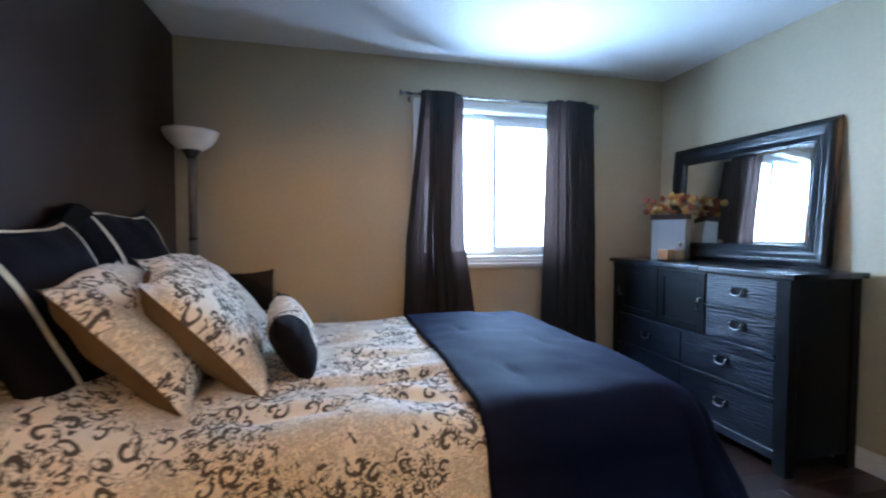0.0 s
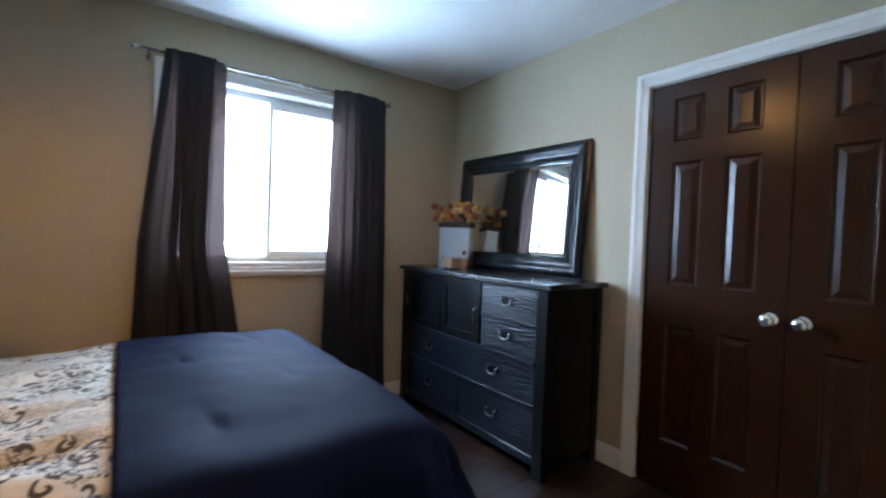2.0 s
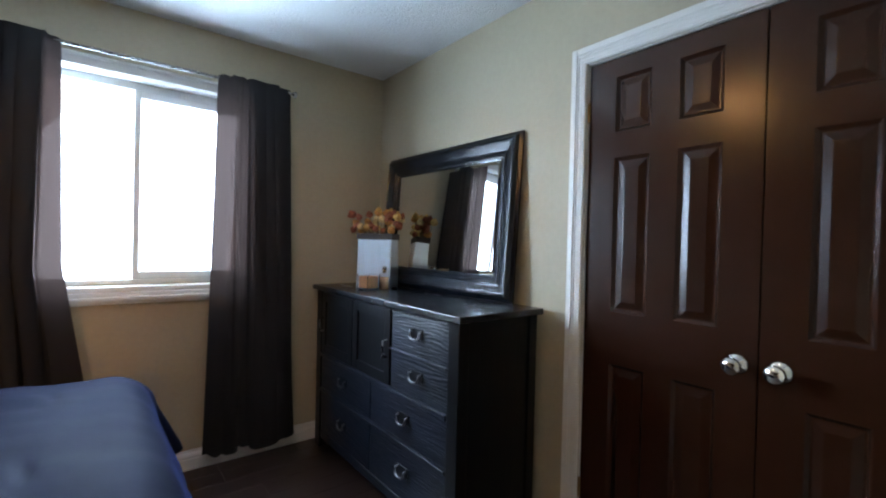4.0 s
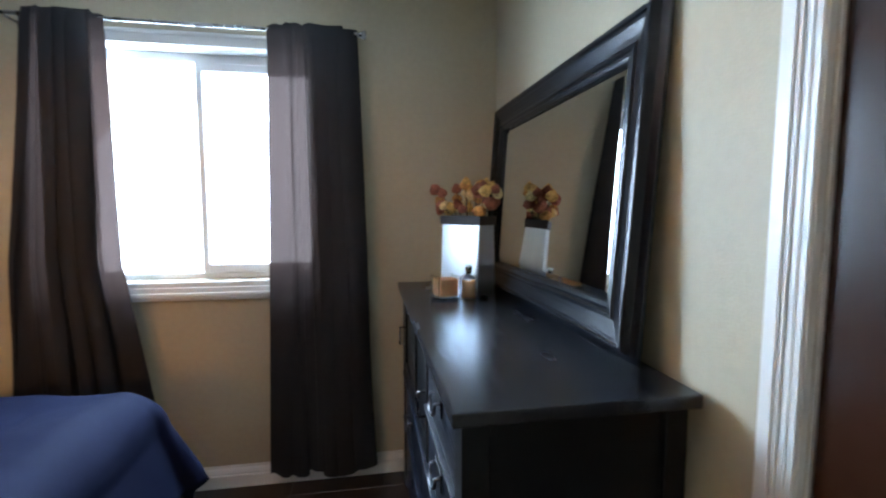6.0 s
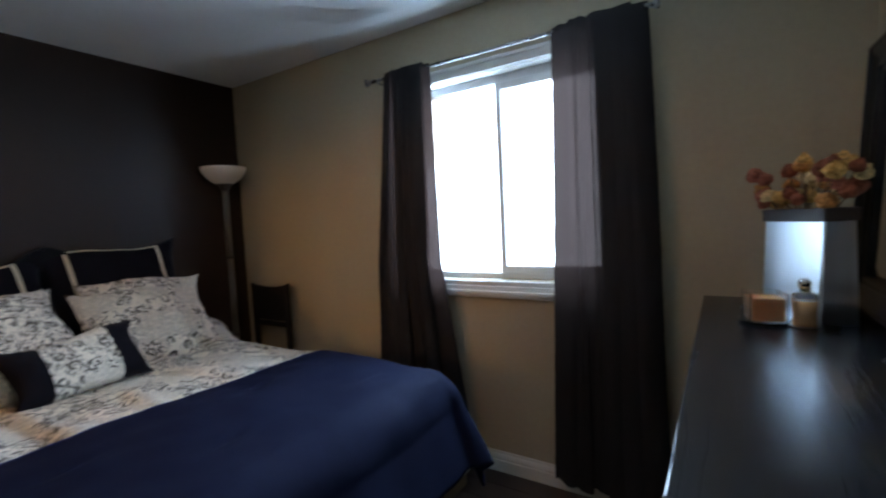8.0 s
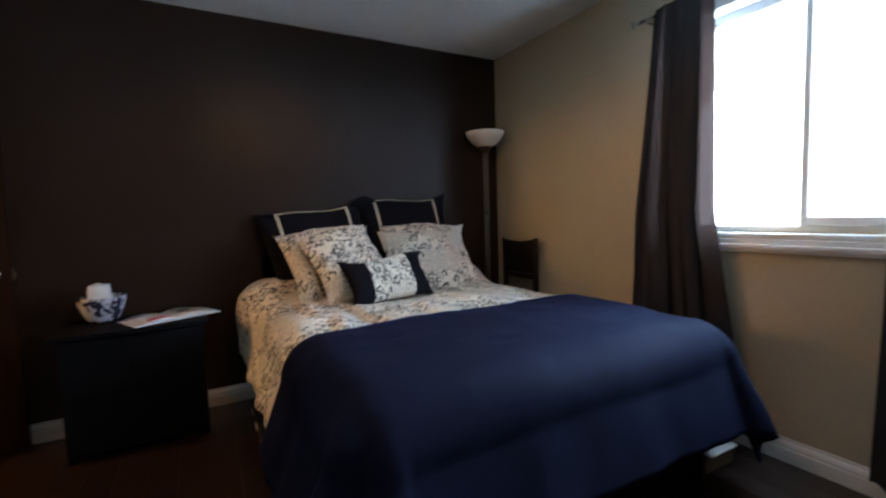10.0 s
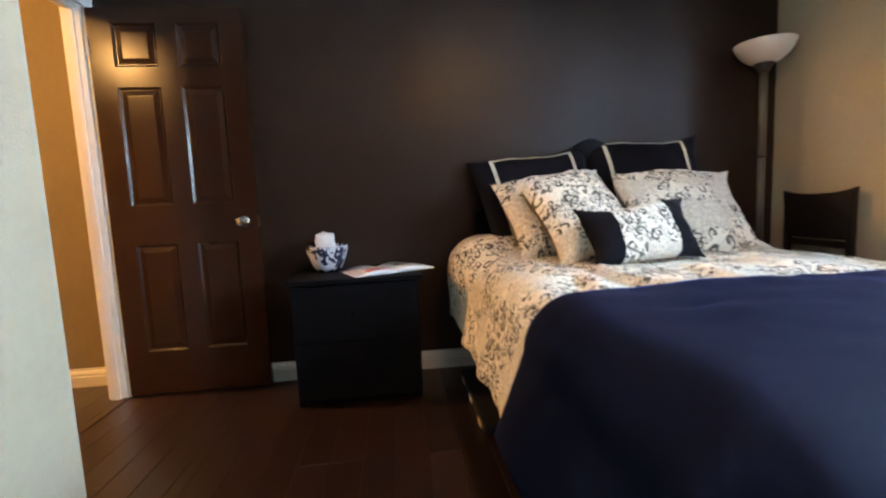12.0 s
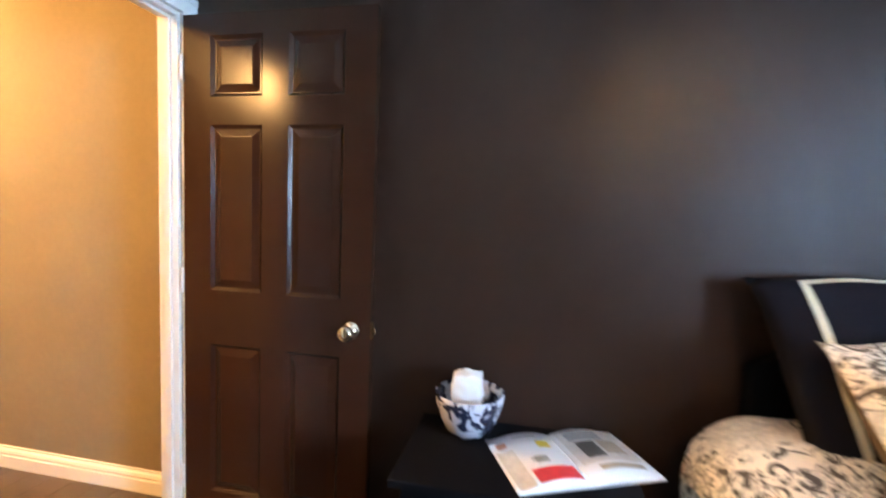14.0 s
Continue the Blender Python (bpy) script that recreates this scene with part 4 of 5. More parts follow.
def dresser():
    root = thing("dresser", (3.13, 2.668, 0), "black grained wood dresser with drawers and a small cabinet door", "dresser")
    part("top", soften(boxes((2.888, 3.376, 1.943, 3.388, DT - 0.028, DT)), 0.004, 2), TOP_WOOD, root)
    part("body", soften(boxes((DF + 0.022, DB, DYS + 0.012, DYN - 0.012, 0.075, DT - 0.0285)), 0.003, 1), BLACK_SIDE, root)
    for y0, y1 in ((DYS, DYS + 0.068), (DYN - 0.068, DYN)):
        part("post", soften(boxes((DF, DF + 0.055, y0, y1, 0, DT - 0.0285)), 0.004, 2), BLACK_SIDE, root)
        part("post", soften(boxes((DB - 0.05, DB, y0, y1, 0, DT - 0.0285)), 0.004, 2), BLACK_SIDE, root)
    part("bottom_rail", soften(boxes((DF + 0.006, DF + 0.024, DYS + 0.070, DYN - 0.070, 0.06, 0.108)), 0.003, 1), BLACK_WOOD, root)
    a, b = DYS + 0.072, DYN - 0.072
    for y0, y1, z0, z1 in ((a, b, 0.360, 0.376), (a, b, 0.576, 0.599), (a, 2.482, 0.781, 0.789)):
        part("rail", soften(boxes((DF - 0.008, DF + 0.024, y0 - 0.002, y1 + 0.002, z0, z1)), 0.004, 3), BLACK_WOOD, root)
    fronts = [(a, 2.478, 0.788, 0.968), (a, 2.478, 0.601, 0.782), 
              (a, 2.664, 0.378, 0.574), (2.672, b, 0.378, 0.574), (a, 2.664, 0.112, 0.358), (2.672, b, 0.112, 0.358)]
    for y0, y1, z0, z1 in fronts:
        bm = soften(boxes((DF + 0.006, DF + 0.0215, y0, y1, z0, z1)), 0.005, 3)
        d = part("drawer", bm, BLACK_WOOD, root)
        pull(d, (y0 + y1) / 2, (z0 + z1) / 2 + 0.01)
    # cabinet doors: frame, recessed panel, bar pull
    w, z0, z1 = 0.052, 0.601, 0.968
    for y0, y1, grip in ((2.486, 2.874, 2.512), (2.882, b, b - 0.026)):
        bm = boxes((DF + 0.001, DF + 0.020, y0, y0 + w, z0, z1), (DF + 0.001, DF + 0.020, y1 - w, y1, z0, z1), (DF + 0.001, DF + 0.020, y0 + w, y1 - w, z0, z0 + w), (DF + 0.001, DF + 0.020, y0 + w, y1 - w, z1 - w, z1))
        door = part("cabinet_door", soften(bm, 0.003, 2), BLACK_SIDE, root)
        part("panel", boxes((DF + 0.011, DF + 0.0205, y0 + w, y1 - w, z0 + w, z1 - w)), BLACK_SIDE, door)
        bm = bmesh.new()
        tube(bm, [Vector((DF + 0.001, grip, 0.815)), Vector((DF - 0.022, grip, 0.815)), Vector((DF - 0.024, grip, 0.775)), Vector((DF - 0.022, grip, 0.735)), Vector((DF + 0.001, grip, 0.735))], 0.0055)
        part("handle", bm, PEWTER, door, "small pewter bar pull", True)


dresser()


def dresser_mirror():
    w, h = 1.10, 0.775
    base = (3.331, 2.670, DT + 0.0255)
    root = thing("mirror", base, "large mirror in a wide black moulded frame leaning on the wall", "mirror")
    m = Matrix.Translation(base) @ Matrix.Rotation(radians(1.5), 4, "Z") @ Matrix.Rotation(radians(3.6), 4, "Y")
    prof = ((-0.024, 0), (-0.024, 0.0096), (-0.006, 0.0176), (0, 0.0352), (0.004, 0.0392), (0.012, 0.04), (0.016, 0.0352), (0.026, 0.0344), (0.048, 0.0256), (0.062, 0.0232), (0.066, 0.0288), (0.075, 0.0296), (0.08, 0.024), (0.088, 0.0250), (0.096, 0.0225), (0.1, 0.0180), (0.1, 0))
    bm = bmesh.new()
    rings = [[bm.verts.new(m @ Vector((-d, y, z))) for y, z in ((-w / 2 + i, i), (w / 2 - i, i), (w / 2 - i, h - i), (-w / 2 + i, h - i))] for i, d in prof]
    rings.append(rings[0])
    for a, b in zip(rings, rings[1:]):
        for i in range(4):
            bm.faces.new((a[i], a[(i + 1) % 4], b[(i + 1) % 4], b[i]))
    part("mirror_frame", bm, MIRROR_FRAME, root)
    # plate with a bevelled rim
    bm = bmesh.new()
    rings = [[bm.verts.new(m @ Vector((-d, y, z))) for y, z in ((-w / 2 + i, i), (w / 2 - i, i), (w / 2 - i, h - i), (-w / 2 + i, h - i))] for i, d in ((0.099, 0.004), (0.099, 0.0085), (0.122, 0.0110))]
    for a, b in zip(rings, rings[1:]):
        for i in range(4):
            bm.faces.new((a[i], a[(i + 1) % 4], b[(i + 1) % 4], b[i]))
    bm.faces.new(rings[-1])
    bm.faces.new(rings[0][::-1])
    part("mirror_glass", bm, MIRROR, root, "bevelled silvered glass")


dresser_mirror()


# ---- things on the dresser ----
def vase():
    c = (3.165, 3.06, DT)
    root = thing("vase", c, "flat silvery metal vase with a dark leather band at the rim", "vase")
    m = Matrix.Translation(c) @ Matrix.Rotation(radians(30), 4, "Z")
    bm = bmesh.new()
    rings = []
    for z, k, inner in ((0, 0.96, 0), (0.005, 0.975, 0), (0.30, 1.0, 0), (0.30, 1.0, 0.004), (0.02, 0.97, 0.004)):
        hx, hy = 0.056 - 0.014 * z / 0.30 - inner, 0.118 * k - inner
        rings.append([bm.verts.new(m @ Vector((x, y, z))) for x, y in ((-hx, -hy), (hx, -hy), (hx, hy), (-hx, hy))])
    for a, b in zip(rings, rings[1:]):
        for i in range(4):
            bm.faces.new((a[i], a[(i + 1) % 4], b[(i + 1) % 4], b[i]))
    bm.faces.new(rings[0][::-1])
    bm.faces.new(rings[-1])
    bmesh.ops.bevel(bm, geom=[e for e in bm.edges if abs((m.inverted() @ e.verts[0].co - m.inverted() @ e.verts[1].co).z) > 0.1], offset=0.004, segments=2, affect="EDGES")
    part("vessel", bm, GALV, root)
    bm = bmesh.new()
    rings = []
    for z, k in ((0.292, 0.0), (0.292, 0.004), (0.327, 0.005), (0.329, 0.003), (0.329, -0.004), (0.292, -0.004)):
        hx, hy = 0.0425 + k, 0.1185 + k
        rings.append([bm.verts.new(m @ Vector((x, y, z))) for x, y in ((-hx, -hy), (hx, -hy), (hx, hy), (-hx, hy))])
    for a, b in zip(rings, rings[1:] + rings[:1]):
        for i in range(4):
            bm.faces.new((a[i], a[(i + 1) % 4], b[(i + 1) % 4], b[i]))
    part("rim_band", bm, LEATHER, root, "dark brown leather band")


ROSES = [material("dried_rose", c, 0.85, spec=0.2, grain=(120, (1, 1, 1), 0.55, 45), bump=(260, 0.5)) for c in ((0.26, 0.080, 0.040), (0.62, 0.36, 0.11), (0.38, 0.13, 0.08), (0.50, 0.23, 0.07), (0.66, 0.47, 0.22))]


def rose_mesh(bm, c, r, axis, rnd):
    """A dried rose head: a closed bud wrapped in curled petals."""
    q = Vector((0, 0, 1)).rotation_difference(axis).to_matrix()
    for layer, (count, spread, height) in enumerate(((3, 0.45, 1.20), (4, 0.74, 1.14), (5, 0.95, 1.04))):
        for k in range(count):
            a0 = 2 * math.pi * (k + 0.3 * layer) / count + rnd.uniform(-0.2, 0.2)
            half = 2.2 * math.pi / count / 1.6
            rows = []
            for j in range(5):
                v = j / 4
                row = []
                for i in range(5):
                    a = a0 + half * (i / 2 - 1) * (0.55 + 0.45 * math.sin(math.pi * min(1, v + 0.25)))
                    rad = r * spread * math.sin(math.pi * (0.10 + 0.80 * v)) * (1 + 0.16 * rnd.uniform(-1, 1))
                    z = r * height * (v * 1.75 - 0.62) + (0.16 if j == 4 else 0.08) * r * rnd.uniform(-1, 1)
                    row.append(bm.verts.new(c + q @ (Vector((rad * math.cos(a), rad * math.sin(a), z)) if j else Vector((0, 0, -0.62 * r)))))
                rows.append(row)
            for p, s in zip(rows, rows[1:]):
                for i in range(4):
                    bm.faces.new((p[i], p[i + 1], s[i + 1], s[i]))
    bmesh.ops.remove_doubles(bm, verts=bm.verts, dist=1e-6)


def bouquet():
    rnd = random.Random(11)
    base = Vector((3.165, 3.06, DT + 0.03))
    root = thing("dried_roses", base, "bunch of dried red and yellow roses standing in the metal vase", "dried flowers")
    m = Matrix.Rotation(radians(30), 3, "Z")
    heads = []
    for k in range(40):
        u = (k * 11 % 40 + 0.5) / 40 * 2 - 1
        y = u * 0.155 + rnd.uniform(-0.02, 0.02)
        x = rnd.uniform(-0.055, 0.055)
        z = 0.312 + rnd.uniform(0.0, 0.125) * (1 - 0.25 * abs(u))
        heads.append((m @ Vector((x, y, z)), m @ Vector((x * 0.4, y * 0.45, 0.02)), m @ Vector((x * 0.45, y * 0.56, 0.285))))
    for p, foot, mid in heads:
        bm = bmesh.new()
        tube(bm, [base + foot, base + mid, base + p], [0.0020, 0.0018, 0.0016], 5)
        part("stem", bm, STEM, root, "dry brown stem")
    for k, (p, foot, mid) in enumerate(heads):
        bm = bmesh.new()
        rose_mesh(bm, base + p, rnd.uniform(0.020, 0.028), (p - mid).normalized(), rnd)
        part("rose", bm, ROSES[(k * 7 + k // 3) % 5], root)


vase()
bouquet()


def candle():
    c = (3.055, 2.965, DT)
    root = thing("candle", c, "square orange candle in a clear glass cup on a saucer", "candle")
    part("saucer", lathe([(0.0, 0.0), (0.052, 0.0), (0.064, 0.006), (0.066, 0.009), (0.062, 0.009), (0.050, 0.005), (0.0, 0.005)], c), GLASS, root, "clear glass saucer", True)
    rot = Matrix.Translation(c) @ Matrix.Rotation(radians(12), 4, "Z") @ Matrix.Translation((-c[0], -c[1], -c[2]))
    x, y, z = c
    part("wax", turned(soften(boxes((x - 0.040, x + 0.040, y - 0.040, y + 0.040, z + 0.010, z + 0.078)), 0.006, 3), rot), WAX, root, "orange wax")
    bm = boxes((x - 0.046, x + 0.046, y - 0.046, y - 0.043, z + 0.0095, z + 0.090), (x - 0.046, x + 0.046, y + 0.043, y + 0.046, z + 0.0095, z + 0.090), (x - 0.046, x - 0.043, y - 0.043, y + 0.043, z + 0.0095, z + 0.090), (x + 0.043, x + 0.046, y - 0.043, y + 0.043, z + 0.0095, z + 0.090))
    part("cup", turned(bm, rot), GLASS, root, "clear glass cup")


def perfume():
    c = (3.145, 2.940, DT)
    x, y, z = c
    root = thing("perfume_bottle", c, "small clear glass perfume bottle with amber liquid", "bottle")
    part("bottle", lathe([(0.0, 0.0), (0.027, 0.0), (0.030, 0.003), (0.027, 0.036), (0.030, 0.078), (0.027, 0.092), (0.011, 0.099), (0.011, 0.108), (0.0, 0.108)], c), GLASS, root, smooth=True)
    part("liquid", lathe([(0.0, 0.004), (0.025, 0.004), (0.027, 0.012), (0.0245, 0.036), (0.027, 0.072), (0.0, 0.072)], c), AMBER, root, "amber liquid", True)
    part("cap", lathe([(0.0, 0.1085), (0.014, 0.1085), (0.015, 0.128), (0.010, 0.136), (0.0, 0.137)], c), CHROME, root, "silver cap", True)
    root2 = thing("glass_dish", (3.200, 2.915, DT), "tiny clear glass dish on the dresser top", "dish")
    part("dish", lathe([(0.0, 0.0), (0.014, 0.0), (0.020, 0.010), (0.018, 0.010), (0.012, 0.003), (0.0, 0.003)], (3.200, 2.915, DT)), GLASS, root2, smooth=True)


candle()
perfume()


# ---- floor lamp and chair by the window corner ----
def floor_lamp():
    c = (-0.040, 3.227, 0)
    root = thing("floor_lamp", c, "brushed metal torchiere floor lamp with a frosted bowl shade, unlit", "floor lamp")
    part("base", lathe([(0.0, 0.0), (0.115, 0.0), (0.120, 0.006), (0.116, 0.016), (0.060, 0.026), (0.020, 0.036), (0.0, 0.036)], c), LAMP_METAL, root, smooth=True)
    for z0, z1 in ((0.035, 0.60), (0.612, 1.16), (1.172, 1.655)):
        part("pole", lathe([(0.0205, z0), (0.0205, z1)], c, 20), POLE, root, smooth=True)
    for z in (0.60, 1.16):
        part("collar", lathe([(0.0, z), (0.024, z), (0.0255, z + 0.003), (0.0255, z + 0.009), (0.024, z + 0.012), (0.0, z + 0.012)], c, 20), LAMP_METAL, root, smooth=True)
    part("cup", lathe([(0.0, 1.640), (0.024, 1.640), (0.034, 1.662), (0.052, 1.690), (0.056, 1.700), (0.0, 1.700)], c), LAMP_METAL, root, smooth=True)
    part("shade", lathe([(0.054, 1.690), (0.080, 1.702), (0.115, 1.732), (0.140, 1.768), (0.152, 1.800), (0.150, 1.804), (0.146, 1.800), (0.134, 1.770), (0.110, 1.737), (0.078, 1.708), (0.054, 1.697)], c, 40), SHADE, root, "frosted white glass bowl", True)
    bm = bmesh.new()
    pts = [Vector((c[0] + 0.026 + 0.003 * math.sin(k), c[1] - 0.012, 1.64 - 0.06 * k)) for k in range(26)]
    tube(bm, pts, 0.0022, 6)
    part("cord", bm, LAMP_METAL, root, "thin dark cord", True)


def side_chair():
    root = thing("chair", (0.24, 3.22, 0), "dark wooden chair with a solid back beside the bed", "chair")
    x0, x1, y0, y1 = -0.015, 0.385, 3.045, 3.415
    part("seat", soften(boxes((x0, x1, y0, y1 - 0.03, 0.435, 0.465)), 0.008, 2), CHAIR_WOOD, root)
    for x in (x0 + 0.002, x1 - 0.034):
        part("leg", soften(boxes((x, x + 0.032, y0 + 0.01, y0 + 0.042, 0, 0.434)), 0.003, 1), CHAIR_WOOD, root)
        part("back_post", soften(boxes((x, x + 0.032, y1 - 0.06, y1 - 0.028, 0, 0.945)), 0.003, 1), CHAIR_WOOD, root)
    bm = bmesh.new()
    rings = []
    for y in (y1 - 0.058, y1 - 0.034):
        top = [(x0 - 0.006 + (x1 - x0 + 0.012) * i / 16, 0.962 - 0.026 * (1 - (i / 8 - 1) ** 2) ** 0.7 + 0.008 * i / 16) for i in range(17)]
        rings.append([bm.verts.new((x, y, z)) for x, z in top] + [bm.verts.new((x1 - 0.020, y, 0.70)), bm.verts.new((x0 + 0.020, y, 0.70))])
    n = len(rings[0])
    for i in range(n):
        bm.faces.new((rings[0][i], rings[0][(i + 1) % n], rings[1][(i + 1) % n], rings[1][i]))
    bm.faces.new(rings[0][::-1])
    bm.faces.new(rings[1])
    part("backrest", bm, CHAIR_WOOD, root, "scooped dark back panel")
    part("back_rail", soften(boxes((x0 + 0.035, x1 - 0.035, y1 - 0.056, y1 - 0.034, 0.655, 0.690)), 0.004, 1), CHAIR_WOOD, root)


floor_lamp()
side_chair()


# ---- nightstand and what lies on it ----
NT = 0.640


def nightstand():
    root = thing("nightstand", (0.0, 0.865, 0), "low black nightstand against the brown wall", "nightstand")
    part("top", soften(boxes((-0.178, 0.238, 0.535, 1.200, NT - 0.022, NT)), 0.004, 2), NIGHT, root)
    part("body", soften(boxes((-0.172, 0.200, 0.560, 1.178, 0.03, NT - 0.0225)), 0.004, 1), NIGHT, root)
    for z0, z1 in ((0.040, 0.3255), (0.327, 0.612)):
        d = part("drawer", soften(boxes((0.2005, 0.216, 0.566, 1.172, z0, z1)), 0.0012, 1), NIGHT, root)
        part("knob", turned(lathe([(0.0, 0), (0.006, 0), (0.006, 0.010), (0.013, 0.016), (0.012, 0.022), (0.0, 0.024)], n=16), Matrix.Translation((0.216, 0.869, (z0 + z1) / 2)) @ Matrix.Rotation(radians(90), 4, "Y")), NIGHT, d, smooth=True)
    for x in (-0.165, 0.160):
        for y in (0.562, 1.136):
            part("foot", soften(boxes((x, x + 0.04, y, y + 0.04, 0, 0.0295)), 0.003, 1), NIGHT, root)


def blotched():
    m = material("blotched_glass", (0.62, 0.64, 0.70), 0.18, spec=0.6)
    nt = m.node_tree
    b = nt.nodes["Principled BSDF"]
    co = nt.nodes.new("ShaderNodeTexCoord")
    n = nt.nodes.new("ShaderNodeTexNoise")
    n.inputs["Scale"].default_value, n.inputs["Detail"].default_value, n.inputs["Distortion"].default_value = 22, 1.5, 1.2
    nt.links.new(co.outputs["Object"], n.inputs[0])
    r = nt.nodes.new("ShaderNodeValToRGB")
    r.color_ramp.elements[0].position, r.color_ramp.elements[0].color = 0.45, (0.020, 0.024, 0.050, 1)
    r.color_ramp.elements[1].position, r.color_ramp.elements[1].color = 0.53, (0.50, 0.52, 0.60, 1)
    nt.links.new(n.outputs[0], r.inputs[0])
    nt.links.new(r.outputs[0], b.inputs["Base Color"])
    return m


def bowl():
    c = (-0.075, 0.708, NT)
    root = thing("bowl", c, "white glass bowl with black blotches on the nightstand", "bowl")
    part("shell", lathe([(r * 1.1, z) for r, z in [(0.0, 0.0), (0.045, 0.0), (0.066, 0.020), (0.086, 0.060), (0.098, 0.105), (0.103, 0.140), (0.100, 0.142), (0.095, 0.138), (0.090, 0.105), (0.078, 0.062), (0.056, 0.024), (0.0, 0.012)]], c, 40), blotched(), root, smooth=True)
    bm = bmesh.new()
    bmesh.ops.create_icosphere(bm, subdivisions=4, radius=1.0)
    for v in bm.verts:
        p = v.co.copy()
        k = max(abs(p.x), abs(p.y), abs(p.z))
        q = p.lerp(p / k, 0.55)
        q *= 1 + 0.13 * noise.noise(p * 2.2) + 0.06 * noise.noise(p * 6)
        v.co = Vector((c[0] + 0.012 + q.x * 0.046, c[1] - 0.006 + q.y * 0.050, c[2] + 0.150 + q.z * 0.062))
    solid("tissue", bm, PAPER, "crumpled white tissue stuffed in the bowl", "tissue", smooth=True)


def magazine():
    """An open magazine; pages curl up from the spine. Local: s across from the spine, r along it."""
    c = Vector((0.005, 1.020, NT))
    along, across = Vector((0.915, 0.400, 0)), Vector((-0.400, 0.915, 0))
    L, W = 0.285, 0.215
    root = thing("magazine", c, "open magazine with colour printed pages on the nightstand", "magazine")

    def lift(s):
        a = abs(s) / W
        return 0.004 + 0.020 * math.sin(min(1, a * 1.15) * math.pi) ** 0.8 * (1 - 0.35 * a)

    def sheet(s0, s1, r0, r1, up, n=16):
        bm = bmesh.new()
        rows = []
        for i in range(n + 1):
            s = s0 + (s1 - s0) * i / n
            rows.append([bm.verts.new(c + across * s + along * r + Vector((0, 0, lift(s) + up + 0.004 * math.sin(r * 9 + s * 5)))) for r in [r0 + (r1 - r0) * k / 4 for k in range(5)]])
        for a, b in zip(rows, rows[1:]):
            for k in range(4):
                bm.faces.new((a[k], b[k], b[k + 1], a[k + 1]))
        return bm

    for s in (-1, 1):
        bm = sheet(0.0, s * W, -L / 2, L / 2, 0)
        ret = bmesh.ops.extrude_face_region(bm, geom=bm.faces[:])
        for v in [g for g in ret["geom"] if isinstance(g, bmesh.types.BMVert)]:
            v.co.z = NT + 0.0005
        part("page", bm, PAPER, root, smooth=True)
    inks = {k: material("ink_" + k, col, 0.5, grain=(30, (1, 1, 1), 0.15, 80)) for k, col in (("red", (0.62, 0.05, 0.06)), ("yellow", (0.68, 0.48, 0.04)), ("grey", (0.32, 0.33, 0.33)), ("dark", (0.09, 0.09, 0.08)), ("peach", (0.62, 0.30, 0.20)), ("tan", (0.42, 0.36, 0.27)), ("pale", (0.62, 0.60, 0.56)))}
    for ink, s0, s1, r0, r1 in (("red", -0.145, -0.02, 0.060, 0.125), ("yellow", -0.075, -0.035, -0.085, -0.045), ("grey", -0.115, -0.075, 0.0, 0.035), ("peach", -0.195, -0.165, -0.105, -0.075),
                                ("dark", 0.045, 0.105, -0.055, 0.035), ("grey", 0.035, 0.150, -0.120, -0.065), ("tan", 0.115, 0.195, -0.06, 0.02), ("tan", 0.05, 0.19, 0.075, 0.10),
                                ("pale", -0.205, -0.155, -0.06, 0.13), ("pale", 0.015, 0.205, -0.125, 0.06), ("dark", -0.125, -0.095, 0.006, 0.012), ("dark", -0.125, -0.09, 0.020, 0.026), ("grey", -0.135, -0.06, -0.12, -0.112)):
        part("print", sheet(s0, s1, r0, r1, 0.0008 if ink == "pale" else 0.0014, 8), inks[ink], root, "printed " + ink + " block")


nightstand()
bowl()
magazine()


# ---- under the bed and overhead ----
def storage_bag():
    root = thing("storage_bag", (0.20, 1.62, 0), "low black storage bag with pale straps under the bed", "storage bag")
    part("bag", soften(boxes((-0.04, 0.62, 1.405, 1.85, 0.001, 0.040)), 0.012, 3), BAG, root)
    for x in (0.09, 0.31, 0.55):
        bm = soften(boxes((x - 0.035, x + 0.035, 1.398, 1.4045, 0.012, 0.036)), 0.002, 1)
        part("strap", bm, CREAM_TRIM, root, "pale webbing strap")


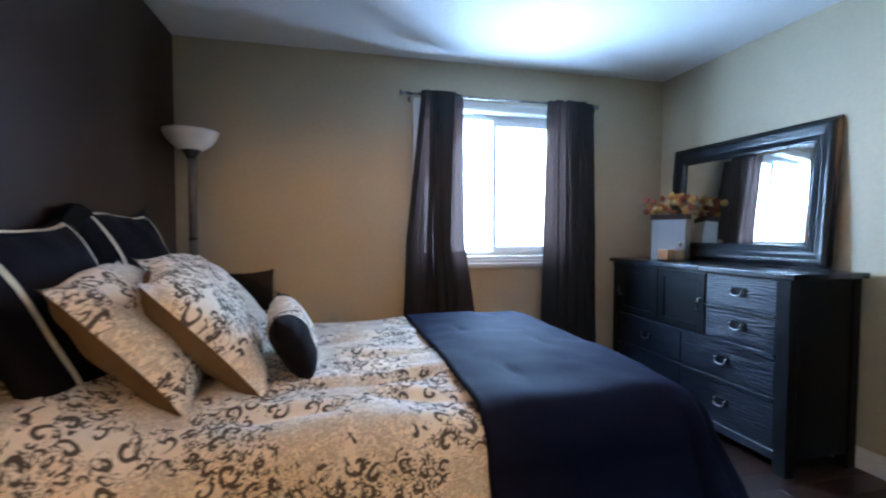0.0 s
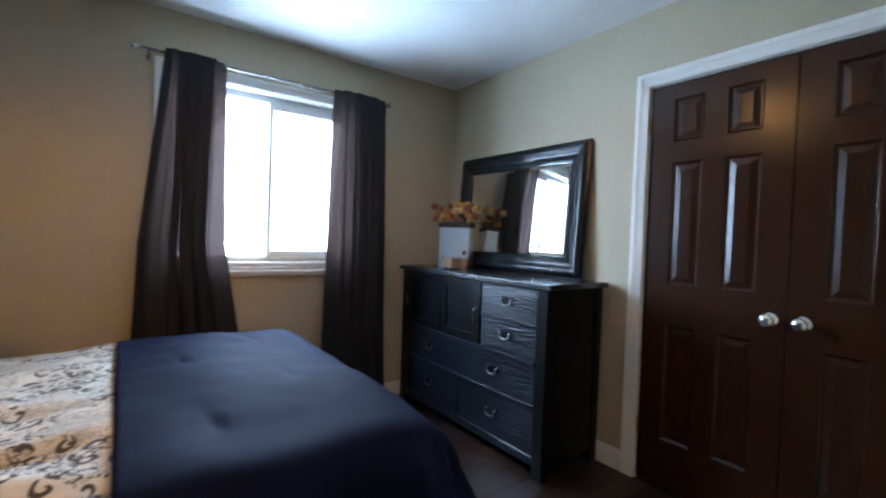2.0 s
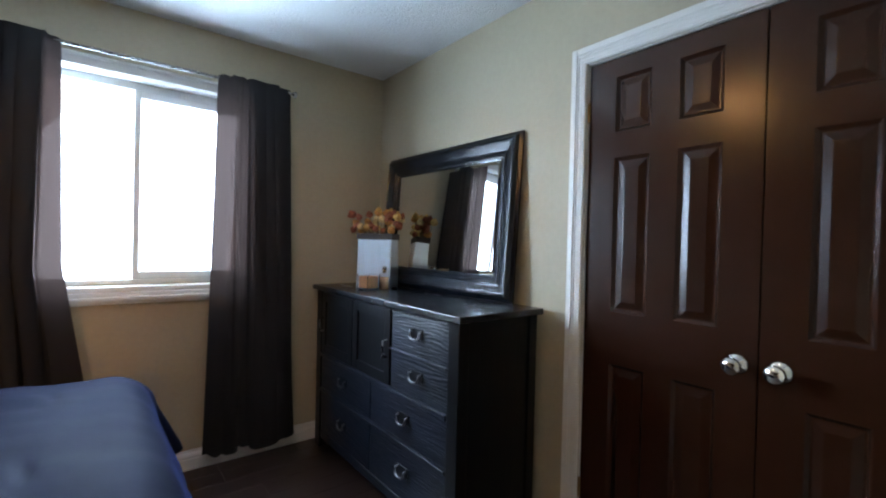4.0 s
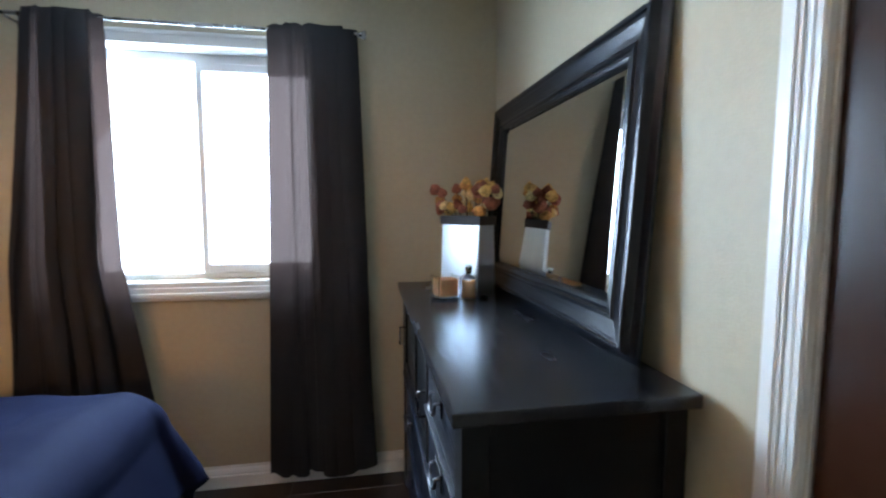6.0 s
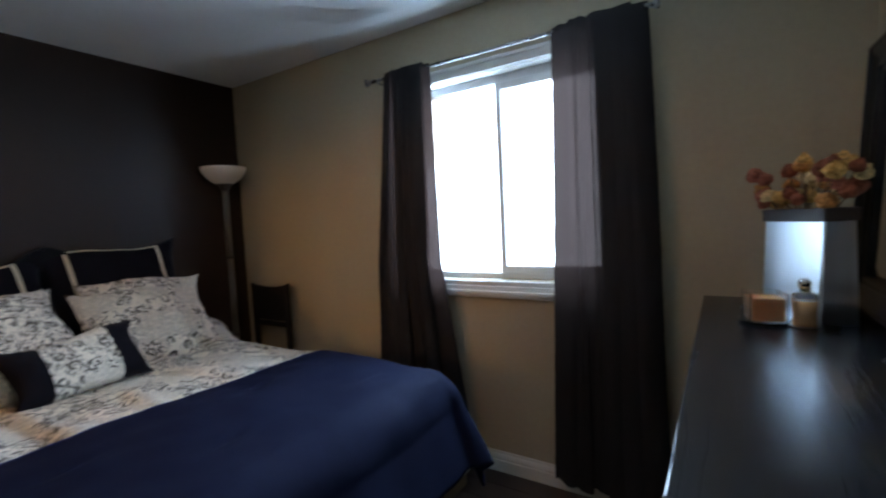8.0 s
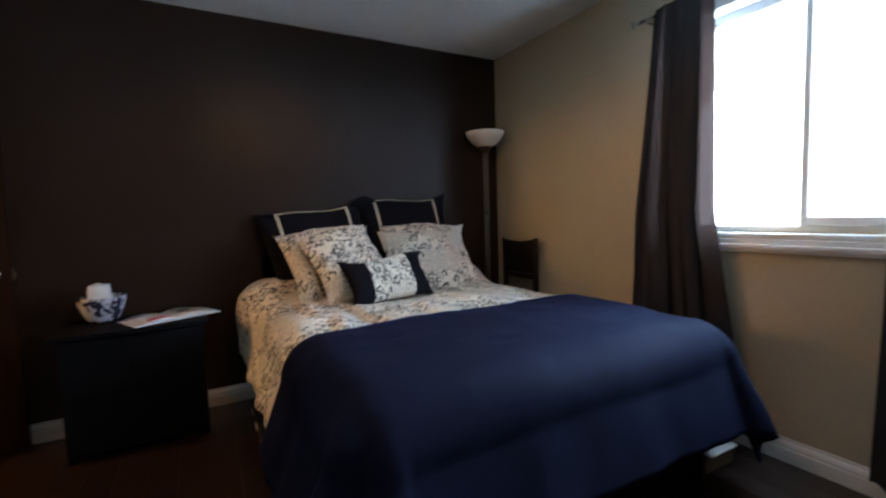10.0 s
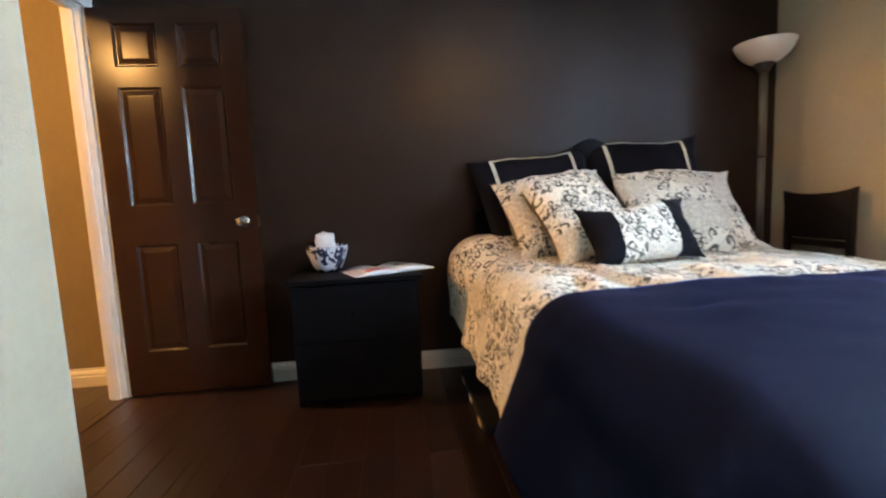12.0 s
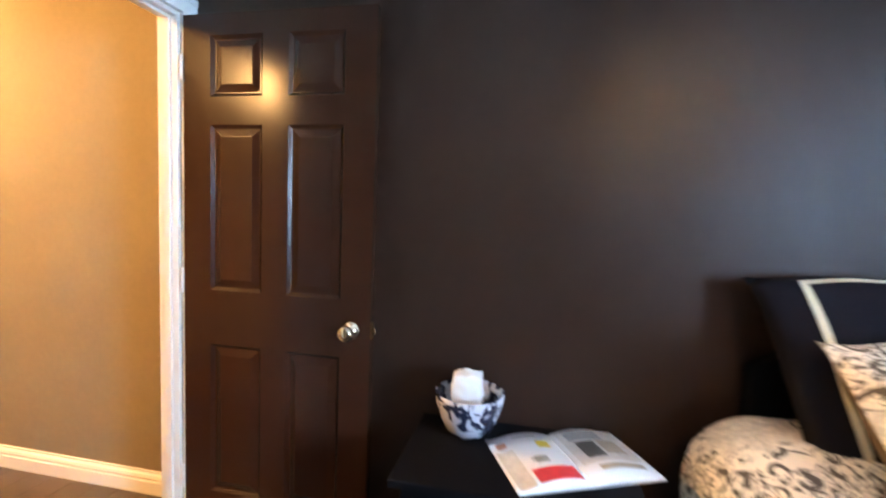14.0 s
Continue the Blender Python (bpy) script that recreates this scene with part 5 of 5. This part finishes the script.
def carton():
    root = thing("cardboard_box", (1.72, 3.13, 0), "flat cardboard box with white lid under the bed", "box")
    part("carton", soften(boxes((1.58, 1.84, 3.03, 3.25, 0.001, 0.075)), 0.004, 1), CARD, root)
    part("lid", soften(boxes((1.800, 1.852, 3.06, 3.268, 0.0755, 0.080)), 0.003, 1), PAPER, root, "white lid")


def ceiling_light():
    c = (1.72, 1.78, H)
    root = thing("ceiling_light", c, "small ceiling light with a bare warm bulb", "ceiling light")
    part("plate", lathe([(0.0, -0.001), (0.14, -0.001), (0.145, -0.010), (0.140, -0.022), (0.0, -0.022)], c, 32), PEWTER, root, smooth=True)
    part("bulb", lathe([(0.0, -0.180), (0.022, -0.172), (0.034, -0.145), (0.030, -0.110), (0.014, -0.075), (0.013, -0.023), (0.0, -0.023)], c, 20), BULB, root, "glowing warm bulb", True)


storage_bag()
carton()
ceiling_light()


# ---- floor boards ----
def floor():
    base = solid("floor", boxes((-0.505, 3.95, -3.0, 3.62, -0.08, -0.0125)), FLOOR_GAP, "dark reddish-brown wood plank floor", "floor", "structure")
    rnd = random.Random(5)
    width, lengths = 0.127, (1.2, 0.9, 0.6, 0.45)
    meshes = {}

    def plank_mesh(length, w):
        key = (round(length, 3), round(w, 3))
        if key not in meshes:
            meshes[key] = mesh_of("plank", soften(boxes((0.0006, length - 0.0006, 0.0005, w - 0.0005, -0.012, 0)), 0.0012, 1), PLANK)
        return meshes[key]

    def lay(x0, x1, y0, y1):
        y = y0
        while y < y1 - 0.01:
            w = min(width, y1 - y)
            x = x0
            first = True
            while x < x1 - 0.01:
                length = rnd.choice(lengths)
                if first:
                    length = rnd.choice((0.3, 0.6, 0.9, 1.2))
                    first = False
                if x + length > x1 - 0.15:
                    length = x1 - x
                ob = new("plank", plank_mesh(length, w))
                ob.location = (x, y, 0)
                ob.parent = base
                x += length
            y += width

    lay(-0.19, 1.21, -0.415, 0.275)
    lay(-0.19, 3.39, 0.275, 3.44)
    lay(-0.355, 2.29, -2.87, -0.425)


floor()
